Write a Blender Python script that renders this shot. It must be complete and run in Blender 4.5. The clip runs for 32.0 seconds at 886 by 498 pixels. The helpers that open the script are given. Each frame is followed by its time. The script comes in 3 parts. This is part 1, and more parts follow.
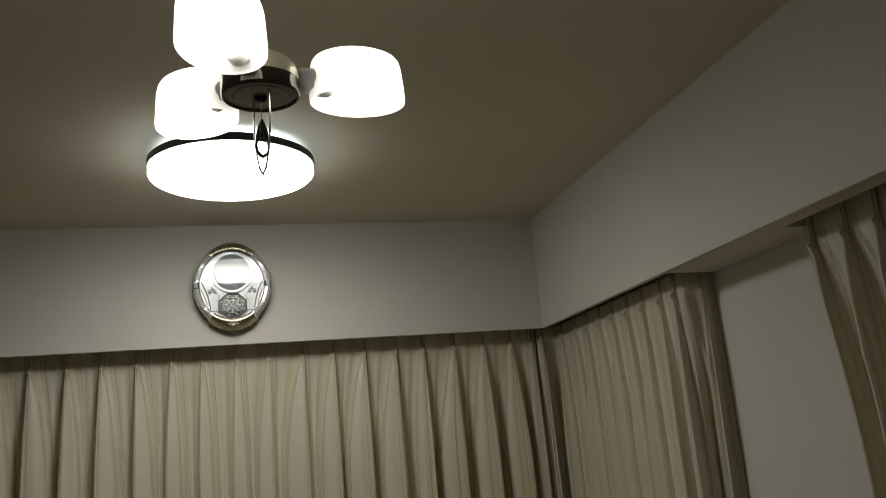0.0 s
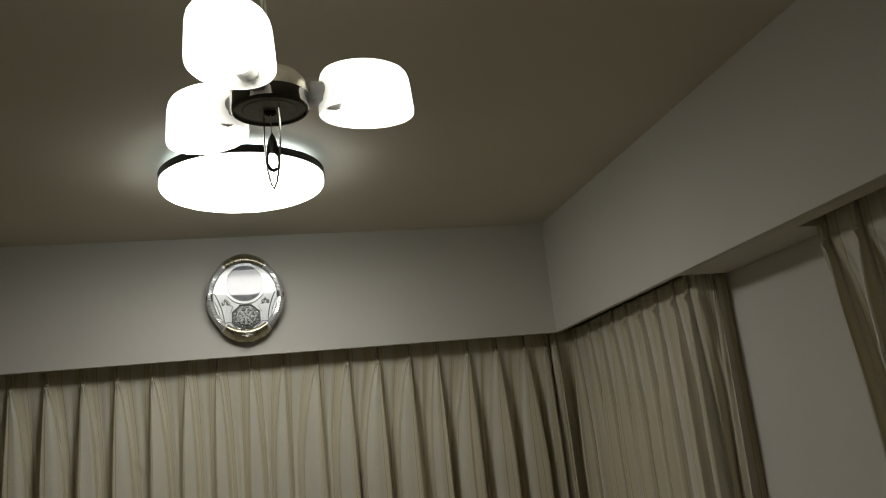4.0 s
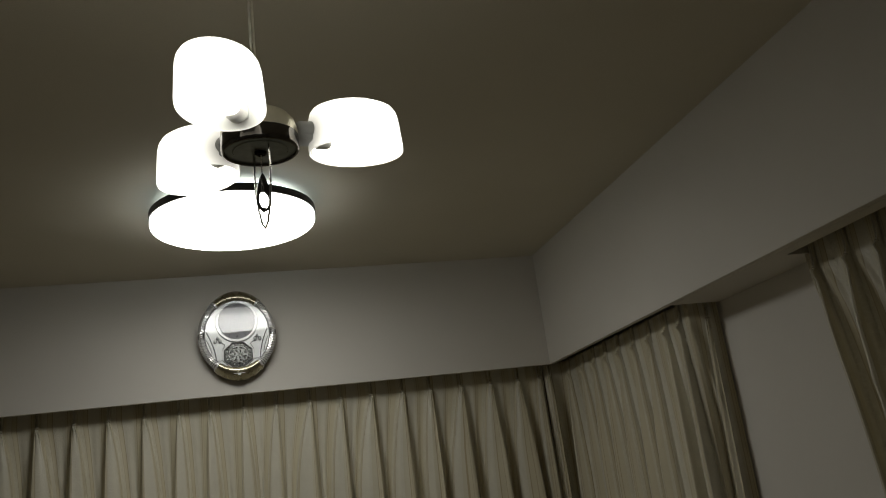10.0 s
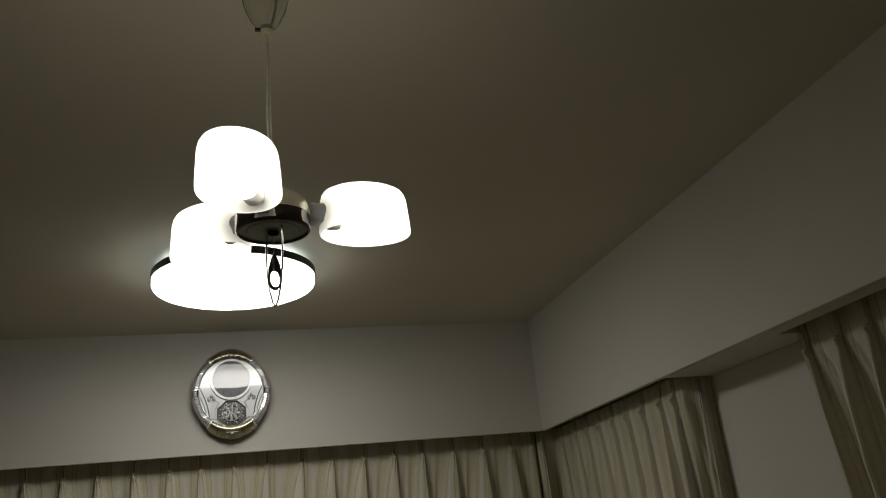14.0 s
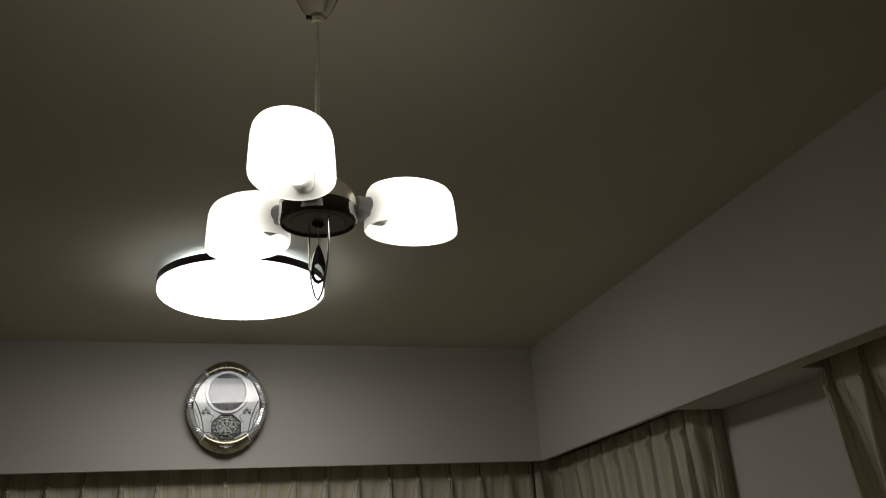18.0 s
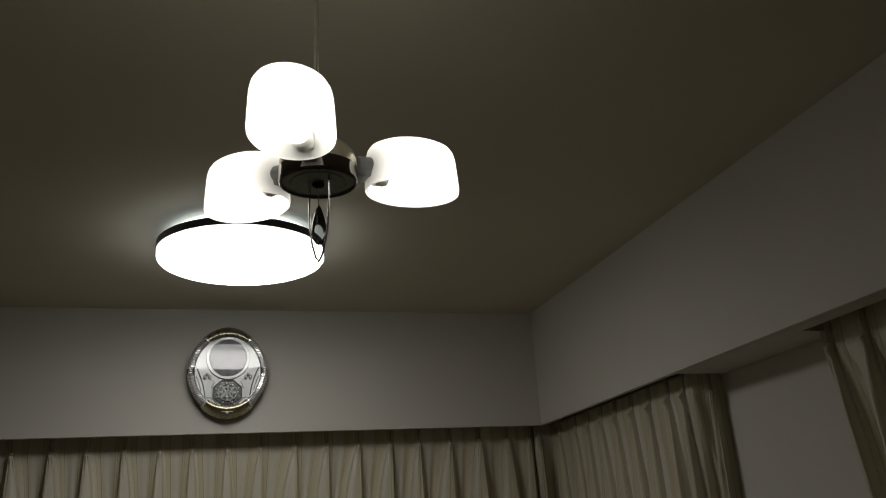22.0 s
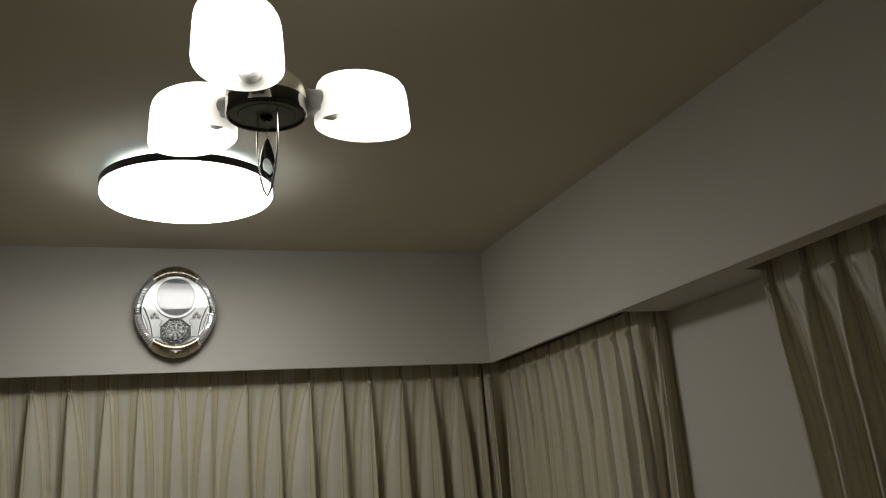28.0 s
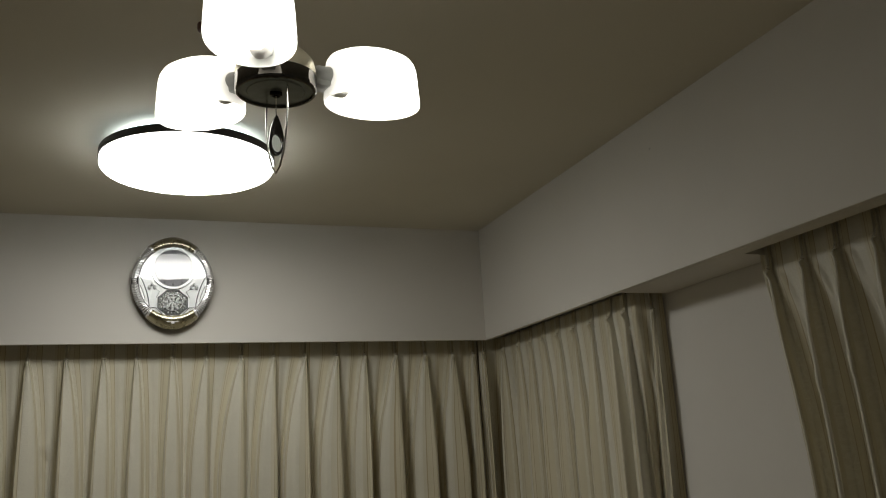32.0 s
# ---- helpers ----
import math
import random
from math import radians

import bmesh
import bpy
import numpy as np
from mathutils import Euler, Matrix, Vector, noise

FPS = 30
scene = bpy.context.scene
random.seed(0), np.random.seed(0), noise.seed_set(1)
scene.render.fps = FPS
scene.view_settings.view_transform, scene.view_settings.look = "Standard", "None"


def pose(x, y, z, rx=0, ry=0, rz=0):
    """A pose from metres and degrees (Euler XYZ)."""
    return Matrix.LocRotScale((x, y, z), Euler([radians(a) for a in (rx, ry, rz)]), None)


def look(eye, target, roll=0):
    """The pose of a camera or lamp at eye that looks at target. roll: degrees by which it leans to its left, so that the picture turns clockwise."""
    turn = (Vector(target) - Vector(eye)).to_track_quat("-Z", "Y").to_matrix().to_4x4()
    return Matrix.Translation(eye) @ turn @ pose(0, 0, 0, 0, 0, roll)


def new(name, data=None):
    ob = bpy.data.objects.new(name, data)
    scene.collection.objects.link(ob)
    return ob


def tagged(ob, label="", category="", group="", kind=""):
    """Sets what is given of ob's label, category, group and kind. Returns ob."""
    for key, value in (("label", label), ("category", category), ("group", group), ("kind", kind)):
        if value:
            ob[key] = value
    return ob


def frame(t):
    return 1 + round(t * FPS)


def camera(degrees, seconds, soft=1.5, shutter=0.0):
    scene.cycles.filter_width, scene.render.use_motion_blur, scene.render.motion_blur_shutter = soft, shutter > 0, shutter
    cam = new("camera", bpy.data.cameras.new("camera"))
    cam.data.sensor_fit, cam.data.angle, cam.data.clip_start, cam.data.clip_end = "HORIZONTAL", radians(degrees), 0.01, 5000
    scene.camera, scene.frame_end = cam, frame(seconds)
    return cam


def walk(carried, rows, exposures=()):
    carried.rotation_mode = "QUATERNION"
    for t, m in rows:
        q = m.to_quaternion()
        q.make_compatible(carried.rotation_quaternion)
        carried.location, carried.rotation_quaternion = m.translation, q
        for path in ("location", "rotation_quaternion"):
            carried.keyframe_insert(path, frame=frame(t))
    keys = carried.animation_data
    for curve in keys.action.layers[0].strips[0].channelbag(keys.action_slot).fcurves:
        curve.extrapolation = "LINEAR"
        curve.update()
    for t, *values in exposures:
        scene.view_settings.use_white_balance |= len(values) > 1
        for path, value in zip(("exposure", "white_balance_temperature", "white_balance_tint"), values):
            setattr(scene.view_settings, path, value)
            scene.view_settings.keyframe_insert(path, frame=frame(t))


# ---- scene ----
cam = camera(55.6, 32.0, soft=0.98)
PATH = [
    (0, (0.059, 0.109, 1.586), (0.561, 1.987, 2.055), -5.2),
    (0.5, (0.064, 0.12, 1.591), (0.562, 2.0, 2.059), -5.3),
    (1, (0.065, 0.108, 1.594), (0.56, 1.989, 2.061), -5.3),
    (1.5, (0.055, 0.112, 1.591), (0.55, 1.991, 2.065), -5.5),
    (2, (0.052, 0.112, 1.591), (0.55, 1.991, 2.063), -5.5),
    (2.5, (0.059, 0.108, 1.588), (0.561, 1.984, 2.066), -5.8),
    (3, (0.057, 0.109, 1.588), (0.554, 1.986, 2.066), -6.0),
    (3.5, (0.057, 0.109, 1.592), (0.543, 1.988, 2.073), -6.2),
    (5.5, (0.063, 0.109, 1.593), (0.525, 1.993, 2.082), -6.6),
    (6, (0.057, 0.107, 1.587), (0.514, 1.99, 2.082), -6.8),
    (6.5, (0.059, 0.121, 1.595), (0.511, 2.005, 2.091), -6.8),
    (7, (0.058, 0.128, 1.6), (0.509, 2.011, 2.104), -6.8),
    (7.5, (0.061, 0.124, 1.596), (0.511, 2.006, 2.103), -6.9),
    (8, (0.056, 0.106, 1.593), (0.51, 1.985, 2.104), -7.0),
    (8.5, (0.061, 0.107, 1.595), (0.522, 1.983, 2.113), -7.3),
    (9, (0.064, 0.11, 1.594), (0.535, 1.98, 2.124), -7.5),
    (9.5, (0.055, 0.104, 1.595), (0.539, 1.966, 2.142), -7.5),
    (10, (0.058, 0.103, 1.596), (0.558, 1.959, 2.151), -7.6),
    (10.5, (0.057, 0.095, 1.599), (0.564, 1.946, 2.161), -7.5),
    (11, (0.049, 0.088, 1.599), (0.558, 1.937, 2.167), -7.2),
    (11.5, (0.045, 0.102, 1.601), (0.562, 1.946, 2.178), -7.0),
    (12, (0.05, 0.115, 1.607), (0.57, 1.957, 2.189), -6.7),
    (12.5, (0.031, 0.089, 1.603), (0.549, 1.929, 2.191), -6.4),
    (13, (0.028, 0.081, 1.609), (0.546, 1.918, 2.209), -6.1),
    (13.5, (0.026, 0.085, 1.614), (0.547, 1.909, 2.248), -6.1),
    (14, (0.035, 0.062, 1.624), (0.555, 1.872, 2.298), -6.2),
    (14.5, (0.024, 0.056, 1.616), (0.546, 1.849, 2.331), -6.2),
    (16.5, (-0.003, 0.088, 1.606), (0.523, 1.861, 2.369), -4.8),
    (17, (-0.014, 0.111, 1.603), (0.528, 1.882, 2.36), -4.4),
    (17.5, (-0.037, 0.137, 1.598), (0.517, 1.904, 2.353), -4.1),
    (18, (-0.035, 0.139, 1.607), (0.518, 1.913, 2.349), -3.8),
    (18.5, (-0.044, 0.154, 1.596), (0.506, 1.937, 2.318), -3.4),
    (19, (-0.037, 0.162, 1.602), (0.515, 1.951, 2.305), -3.3),
    (19.5, (-0.039, 0.164, 1.604), (0.512, 1.959, 2.295), -3.6),
    (20, (-0.038, 0.161, 1.612), (0.514, 1.958, 2.294), -3.9),
    (20.5, (-0.041, 0.166, 1.615), (0.509, 1.963, 2.298), -3.9),
    (21, (-0.037, 0.177, 1.616), (0.516, 1.972, 2.304), -3.9),
    (21.5, (-0.036, 0.164, 1.611), (0.52, 1.961, 2.29), -3.8),
    (22, (-0.035, 0.153, 1.602), (0.523, 1.953, 2.273), -3.9),
    (22.5, (-0.035, 0.156, 1.606), (0.526, 1.958, 2.267), -4.0),
    (23, (-0.033, 0.161, 1.609), (0.549, 1.962, 2.256), -4.2),
    (23.5, (-0.029, 0.153, 1.604), (0.58, 1.95, 2.234), -4.4),
    (24, (-0.028, 0.154, 1.601), (0.6, 1.949, 2.22), -4.5),
    (24.5, (-0.03, 0.154, 1.601), (0.611, 1.948, 2.211), -4.4),
    (25, (-0.032, 0.152, 1.599), (0.616, 1.946, 2.198), -4.4),
    (25.5, (-0.032, 0.155, 1.601), (0.618, 1.953, 2.186), -4.3),
    (27.5, (-0.034, 0.157, 1.595), (0.628, 1.967, 2.128), -4.6),
    (28, (-0.034, 0.159, 1.596), (0.639, 1.966, 2.126), -4.6),
    (28.5, (-0.033, 0.157, 1.6), (0.658, 1.956, 2.136), -4.4),
    (29, (-0.04, 0.144, 1.61), (0.663, 1.937, 2.148), -4.2),
    (29.5, (-0.039, 0.154, 1.604), (0.668, 1.947, 2.14), -4.1),
    (30, (-0.042, 0.159, 1.601), (0.664, 1.956, 2.125), -3.8),
    (30.5, (-0.043, 0.163, 1.604), (0.662, 1.966, 2.105), -3.7),
    (31, (-0.048, 0.156, 1.601), (0.651, 1.966, 2.088), -3.6),
    (31.5, (-0.05, 0.156, 1.602), (0.641, 1.971, 2.08), -3.4),
    (32, (-0.05, 0.163, 1.605), (0.638, 1.981, 2.076), -3.4),
]
EXPOSURES = [(0, -0.14, 6680, 9), (1, -0.24, 6680, 9), (3, -0.25, 6600, 9), (6, -0.44, 6600, 9), (7, -0.54, 6600, 9), (8, -0.63, 6600, 9), (9, -0.71, 6600, 9), (12, -0.71, 6680, 9), (14, -0.69, 6780, 9), (14.5, -0.36, 6780, 9), (16.5, -0.42, 6600, 11), (17, -0.66, 6560, 11.5), (18, -0.92, 6600, 11.5), (19, -1.04, 6600, 11.5), (22, -1.08, 6600, 11.5), (23, -1.05, 6600, 11.5), (24, -0.88, 6600, 11.5), (25, -0.63, 6600, 11.5), (28, -0.31, 6600, 9.5), (29, -0.37, 6600, 9.5), (30, -0.21, 6600, 9.5), (31, -0.09, 6600, 9.5), (32, -0.09, 6600, 9.5)]
walk(cam, [(t, look(eye, target, roll)) for t, eye, target, roll in PATH], EXPOSURES)

# ---------------------------------------------------------------- light
world = bpy.data.worlds.new("night")
world.use_nodes = True
world.node_tree.nodes["Background"].inputs[0].default_value = (0.02, 0.025, 0.04, 1)
world.node_tree.nodes["Background"].inputs[1].default_value = 0.05
scene.world = world

LED_GLOW = 17.0       # face of the ceiling light
LED_EDGE_GLOW = 7.5   # its dimmer edge
SHADE_GLOW = 3.25     # opal shades of the pendant
BULB_GLOW = 8.0
COLD = (1.0, 0.995, 0.955)
WARM = (1.0, 0.965, 0.865)

# ---------------------------------------------------------------- plan (metres)
XB, YB, ZB, H = 1.30, 3.30, 2.04, 2.50      # beam faces, beam underside, ceiling
XW, YW = 1.485, 3.49                        # walls behind the beams
XL, YR = -2.90, -2.60                       # unseen far side walls behind the camera, set back to tune bounce light


# ---------------------------------------------------------------- materials
def material(name):
    m = bpy.data.materials.new(name)
    m.use_nodes = True
    nt = m.node_tree
    return m, nt.nodes, nt.links, nt.nodes["Principled BSDF"]


def ramp(nodes, stops, mode="LINEAR"):
    r = nodes.new("ShaderNodeValToRGB")
    r.color_ramp.interpolation = mode
    e = r.color_ramp.elements
    while len(e) < len(stops):
        e.new(0.5)
    for el, (p, c) in zip(e, stops):
        el.position, el.color = p, (*c, 1)
    return r


def noise_node(nodes, links, vector, scale, detail=4.0, rough=0.55):
    n = nodes.new("ShaderNodeTexNoise")
    n.inputs["Scale"].default_value = scale
    n.inputs["Detail"].default_value = detail
    n.inputs["Roughness"].default_value = rough
    links.new(vector, n.inputs["Vector"])
    return n


def plaster(name, a, b, rough=0.85, grain=420, bump=0.12):
    """Embossed vinyl wallpaper: fine grain, and soft uneven tone."""
    m, n, l, p = material(name)
    co = n.new("ShaderNodeTexCoord")
    big = noise_node(n, l, co.outputs["Object"], 1.7, 5)
    fine = noise_node(n, l, co.outputs["Object"], grain, 3)
    r = ramp(n, [(0.3, a), (0.72, b)])
    l.new(big.outputs["Fac"], r.inputs[0])
    mix = n.new("ShaderNodeMix")
    mix.data_type, mix.blend_type = "RGBA", "MULTIPLY"
    mix.inputs["Factor"].default_value = 0.14
    l.new(r.outputs[0], mix.inputs[6])
    l.new(fine.outputs["Fac"], mix.inputs[7])
    l.new(mix.outputs[2], p.inputs["Base Color"])
    bp = n.new("ShaderNodeBump")
    bp.inputs["Strength"].default_value, bp.inputs["Distance"].default_value = bump, 0.002
    l.new(fine.outputs["Fac"], bp.inputs["Height"])
    l.new(bp.outputs[0], p.inputs["Normal"])
    p.inputs["Roughness"].default_value = rough
    return m


def plain(name, colour, rough=0.5, metal=0.0, vary=0.12, scale=60, bump=0.0):
    m, n, l, p = material(name)
    co = n.new("ShaderNodeTexCoord")
    t = noise_node(n, l, co.outputs["Object"], scale, 4)
    r = ramp(n, [(0.3, tuple(c * (1 - vary) for c in colour)), (0.7, tuple(min(1, c * (1 + vary)) for c in colour))])
    l.new(t.outputs["Fac"], r.inputs[0])
    l.new(r.outputs[0], p.inputs["Base Color"])
    rr = n.new("ShaderNodeMapRange")
    rr.inputs["To Min"].default_value, rr.inputs["To Max"].default_value = max(0.02, rough - 0.06), min(1, rough + 0.08)
    l.new(t.outputs["Fac"], rr.inputs["Value"])
    l.new(rr.outputs[0], p.inputs["Roughness"])
    p.inputs["Metallic"].default_value = metal
    if bump:
        bp = n.new("ShaderNodeBump")
        bp.inputs["Strength"].default_value, bp.inputs["Distance"].default_value = bump, 0.001
        l.new(t.outputs["Fac"], bp.inputs["Height"])
        l.new(bp.outputs[0], p.inputs["Normal"])
    return m


def glowing(name, strength, colour=COLD, base=(0.85, 0.86, 0.85), rough=0.35):
    m, n, l, p = material(name)
    p.inputs["Base Color"].default_value = (*base, 1)
    p.inputs["Roughness"].default_value = rough
    p.inputs["Emission Color"].default_value = (*colour, 1)
    p.inputs["Emission Strength"].default_value = strength
    return m


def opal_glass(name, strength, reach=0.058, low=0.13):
    """Lit opal glass: glow weakened round its neck, painting in the socket's shade."""
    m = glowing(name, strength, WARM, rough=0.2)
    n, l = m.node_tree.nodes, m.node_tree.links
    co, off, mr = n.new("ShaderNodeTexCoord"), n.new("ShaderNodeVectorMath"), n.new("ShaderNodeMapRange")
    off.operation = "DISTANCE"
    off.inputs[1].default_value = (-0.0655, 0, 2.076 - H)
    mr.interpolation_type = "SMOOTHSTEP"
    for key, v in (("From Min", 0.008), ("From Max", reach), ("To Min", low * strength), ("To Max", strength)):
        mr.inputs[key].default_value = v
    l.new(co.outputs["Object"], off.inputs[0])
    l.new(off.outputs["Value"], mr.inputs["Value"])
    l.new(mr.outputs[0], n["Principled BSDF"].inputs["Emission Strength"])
    return m


def see_through(name, tint, gloss_rough=0.03, ior=1.45, body=None, amount=0.0):
    """Thin clear sheet: transparent, with Fresnel gloss, and some milky body if given."""
    m, n, l, p = material(name)
    n.remove(p)
    tr = n.new("ShaderNodeBsdfTransparent")
    tr.inputs[0].default_value = (*tint, 1)
    gl = n.new("ShaderNodeBsdfGlossy")
    gl.inputs["Roughness"].default_value = gloss_rough
    fr = n.new("ShaderNodeFresnel")
    fr.inputs["IOR"].default_value = ior
    mx = n.new("ShaderNodeMixShader")
    src = tr
    if body:
        df = n.new("ShaderNodeBsdfDiffuse")
        df.inputs[0].default_value = (*body, 1)
        mb = n.new("ShaderNodeMixShader")
        mb.inputs[0].default_value = amount
        l.new(tr.outputs[0], mb.inputs[1])
        l.new(df.outputs[0], mb.inputs[2])
        src = mb
    l.new(fr.outputs[0], mx.inputs[0])
    l.new(src.outputs[0], mx.inputs[1])
    l.new(gl.outputs[0], mx.inputs[2])
    l.new(mx.outputs[0], n["Material Output"].inputs[0])
    return m


def curtain_cloth(name):
    """Woven jacquard: satin and matt vertical stripes with thin brown lines, and scrolling sprigs in the wide stripe."""
    m, n, l, p = material(name)
    uv = n.new("ShaderNodeUVMap")
    sep = n.new("ShaderNodeSeparateXYZ")
    l.new(uv.outputs[0], sep.inputs[0])

    def math_node(op, a, b=None):
        k = n.new("ShaderNodeMath")
        k.operation = op
        for i, v in enumerate((a, b)):
            if v is None:
                continue
            if isinstance(v, (int, float)):
                k.inputs[i].default_value = v
            else:
                l.new(v, k.inputs[i])
        return k.outputs[0]

    phase = math_node("FRACT", math_node("DIVIDE", sep.outputs["X"], 0.1185))
    beige, line, satin = (0.680, 0.620, 0.445), (0.52, 0.43, 0.265), (0.730, 0.690, 0.565)
    mid = (0.700, 0.652, 0.502)
    stripes = ramp(n, [(0.0, line), (0.020, satin), (0.36, mid), (0.44, line), (0.460, beige), (0.52, line), (0.535, beige), (0.70, mid),
                       (0.86, line), (0.875, beige)], "CONSTANT")
    l.new(phase, stripes.inputs[0])
    # sprigs: warped rings, only in the satin stripe
    wv = n.new("ShaderNodeCombineXYZ")
    l.new(math_node("MULTIPLY", sep.outputs["X"], 1.25), wv.inputs[0])
    l.new(sep.outputs["Y"], wv.inputs[1])
    warp = noise_node(n, l, wv.outputs[0], 34, 2)
    add = n.new("ShaderNodeVectorMath")
    add.operation = "MULTIPLY_ADD"
    l.new(warp.outputs["Color"], add.inputs[0])
    add.inputs[1].default_value = (0.022, 0.022, 0)
    l.new(wv.outputs[0], add.inputs[2])
    vor = n.new("ShaderNodeTexVoronoi")
    vor.feature = "DISTANCE_TO_EDGE"
    vor.inputs["Scale"].default_value = 64
    l.new(add.outputs[0], vor.inputs["Vector"])
    fig = ramp(n, [(0.07, (1, 1, 1)), (0.15, (0, 0, 0))])
    l.new(vor.outputs["Distance"], fig.inputs[0])
    patch = noise_node(n, l, wv.outputs[0], 12, 1)
    pr = ramp(n, [(0.34, (0, 0, 0)), (0.46, (1, 1, 1))])
    l.new(patch.outputs["Fac"], pr.inputs[0])
    inside = ramp(n, [(0.0, (0, 0, 0)), (0.03, (1, 1, 1)), (0.36, (0, 0, 0)), (0.72, (0.7, 0.7, 0.7)), (0.85, (0, 0, 0))], "CONSTANT")
    l.new(phase, inside.inputs[0])
    sprig = math_node("MULTIPLY", math_node("MULTIPLY", fig.outputs[0], pr.outputs[0]), inside.outputs[0])
    mix = n.new("ShaderNodeMix")
    mix.data_type = "RGBA"
    l.new(math_node("MULTIPLY", sprig, 0.38), mix.inputs["Factor"])
    l.new(stripes.outputs[0], mix.inputs[6])
    mix.inputs[7].default_value = (0.86, 0.83, 0.70, 1)
    # weave and uneven tone
    stretch = n.new("ShaderNodeVectorMath")
    stretch.operation = "MULTIPLY"
    stretch.inputs[1].default_value = (1400, 260, 0)
    l.new(uv.outputs[0], stretch.inputs[0])
    weave = noise_node(n, l, stretch.outputs[0], 1.0, 2)
    tone = noise_node(n, l, uv.outputs[0], 5, 4)
    both = n.new("ShaderNodeMix")
    both.data_type, both.blend_type = "RGBA", "MULTIPLY"
    both.inputs["Factor"].default_value = 0.35
    l.new(mix.outputs[2], both.inputs[6])
    tr = ramp(n, [(0.25, (0.62, 0.62, 0.6)), (0.75, (1.1, 1.1, 1.1))])
    l.new(math_node("MULTIPLY", math_node("ADD", weave.outputs["Fac"], tone.outputs["Fac"]), 0.5), tr.inputs[0])
    l.new(tr.outputs[0], both.inputs[7])
    l.new(both.outputs[2], p.inputs["Base Color"])
    rr = n.new("ShaderNodeMapRange")
    rr.inputs["To Min"].default_value, rr.inputs["To Max"].default_value = 0.62, 0.42
    l.new(inside.outputs[0], rr.inputs["Value"])
    l.new(math_node("SUBTRACT", rr.outputs[0], math_node("MULTIPLY", sprig, 0.20)), p.inputs["Roughness"])
    p.inputs["Sheen Weight"].default_value = 0.45
    p.inputs["Specular IOR Level"].default_value = 0.55
    bp = n.new("ShaderNodeBump")
    bp.inputs["Strength"].default_value, bp.inputs["Distance"].default_value = 0.35, 0.0008
    l.new(math_node("ADD", weave.outputs["Fac"], sprig), bp.inputs["Height"])
    l.new(bp.outputs[0], p.inputs["Normal"])
    # thin cloth lets some light through
    tl, mx = n.new("ShaderNodeBsdfTranslucent"), n.new("ShaderNodeMixShader")
    l.new(both.outputs[2], tl.inputs["Color"])
    mx.inputs[0].default_value = 0.05
    l.new(p.outputs[0], mx.inputs[1])
    l.new(tl.outputs[0], mx.inputs[2])
    l.new(mx.outputs[0], n["Material Output"].inputs[0])
    return m


def wood_floor(name):
    m, n, l, p = material(name)
    co = n.new("ShaderNodeTexCoord")
    mp = n.new("ShaderNodeMapping")
    mp.inputs["Scale"].default_value = (14, 1.2, 1)
    l.new(co.outputs["Object"], mp.inputs[0])
    t = noise_node(n, l, mp.outputs[0], 6, 6)
    r = ramp(n, [(0.3, (0.36, 0.29, 0.19)), (0.7, (0.48, 0.40, 0.275))])
    l.new(t.outputs["Fac"], r.inputs[0])
    l.new(r.outputs[0], p.inputs["Base Color"])
    p.inputs["Roughness"].default_value = 0.4
    return m


MAT_WALL = plaster("wallpaper", (0.74, 0.71, 0.65), (0.80, 0.77, 0.71))
MAT_FARWALL = plaster("far_wall_paper", (0.70, 0.675, 0.62), (0.76, 0.735, 0.68))
MAT_CEIL = plaster("ceiling_paper", (0.725, 0.68, 0.56), (0.785, 0.74, 0.615), grain=300)
MAT_FLOOR = wood_floor("floor_boards")
MAT_CLOTH = curtain_cloth("curtain_cloth")
# Rail colour is dark because the shade of the curtain recess is put into it.
MAT_RAIL = plain("rail_shade_brown", (0.10, 0.075, 0.05), 0.45)
MAT_LED = glowing("led_diffuser", LED_GLOW)
MAT_LED_EDGE = glowing("led_diffuser_edge", LED_EDGE_GLOW)
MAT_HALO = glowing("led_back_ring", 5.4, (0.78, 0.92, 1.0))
MAT_BLACK = plain("black_plastic", (0.012, 0.010, 0.010), 0.4)
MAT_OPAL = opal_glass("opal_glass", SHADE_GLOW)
# Inside wall glows by itself too, standing in for bulb light on it.
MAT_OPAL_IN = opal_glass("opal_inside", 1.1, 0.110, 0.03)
MAT_BULB = glowing("bulb_glow", BULB_GLOW, WARM)
MAT_WHITE = plain("white_plastic", (0.60, 0.615, 0.62), 0.35, vary=0.04)
MAT_SOCKET = plain("socket_metal", (0.80, 0.80, 0.79), 0.35, 0.05)
MAT_CHROME = plain("chrome", (0.72, 0.71, 0.69), 0.08, 1.0, vary=0.05)
MAT_CHAMPAGNE = plain("champagne_metal", (0.76, 0.72, 0.56), 0.32, 0.5, vary=0.05)
MAT_GLOSSBLACK = plain("gloss_black", (0.014, 0.012, 0.011), 0.09, 0.0)
MAT_UNDER = plain("dark_grey_plate", (0.21, 0.235, 0.225), 0.22, 0.35)
MAT_BAND = plain("black_chrome", (0.12, 0.112, 0.10), 0.10, 0.9)
MAT_CORD = plain("cord_clear", (0.90, 0.87, 0.77), 0.18)
# Darker copy of the clear cord: one strand's shade put into its colour.
MAT_CORD_SHADED = plain("cord_shaded_wire", (0.74, 0.70, 0.57), 0.2)
MAT_ROSE = plain("rosette_brown", (0.36, 0.30, 0.185), 0.5)
MAT_CREAM = plain("cream_plastic", (0.62, 0.56, 0.40), 0.4)
MAT_CANOPY = see_through("canopy_smoke", (0.985, 0.98, 0.95), 0.20, 1.06, (0.86, 0.82, 0.68), 0.30)
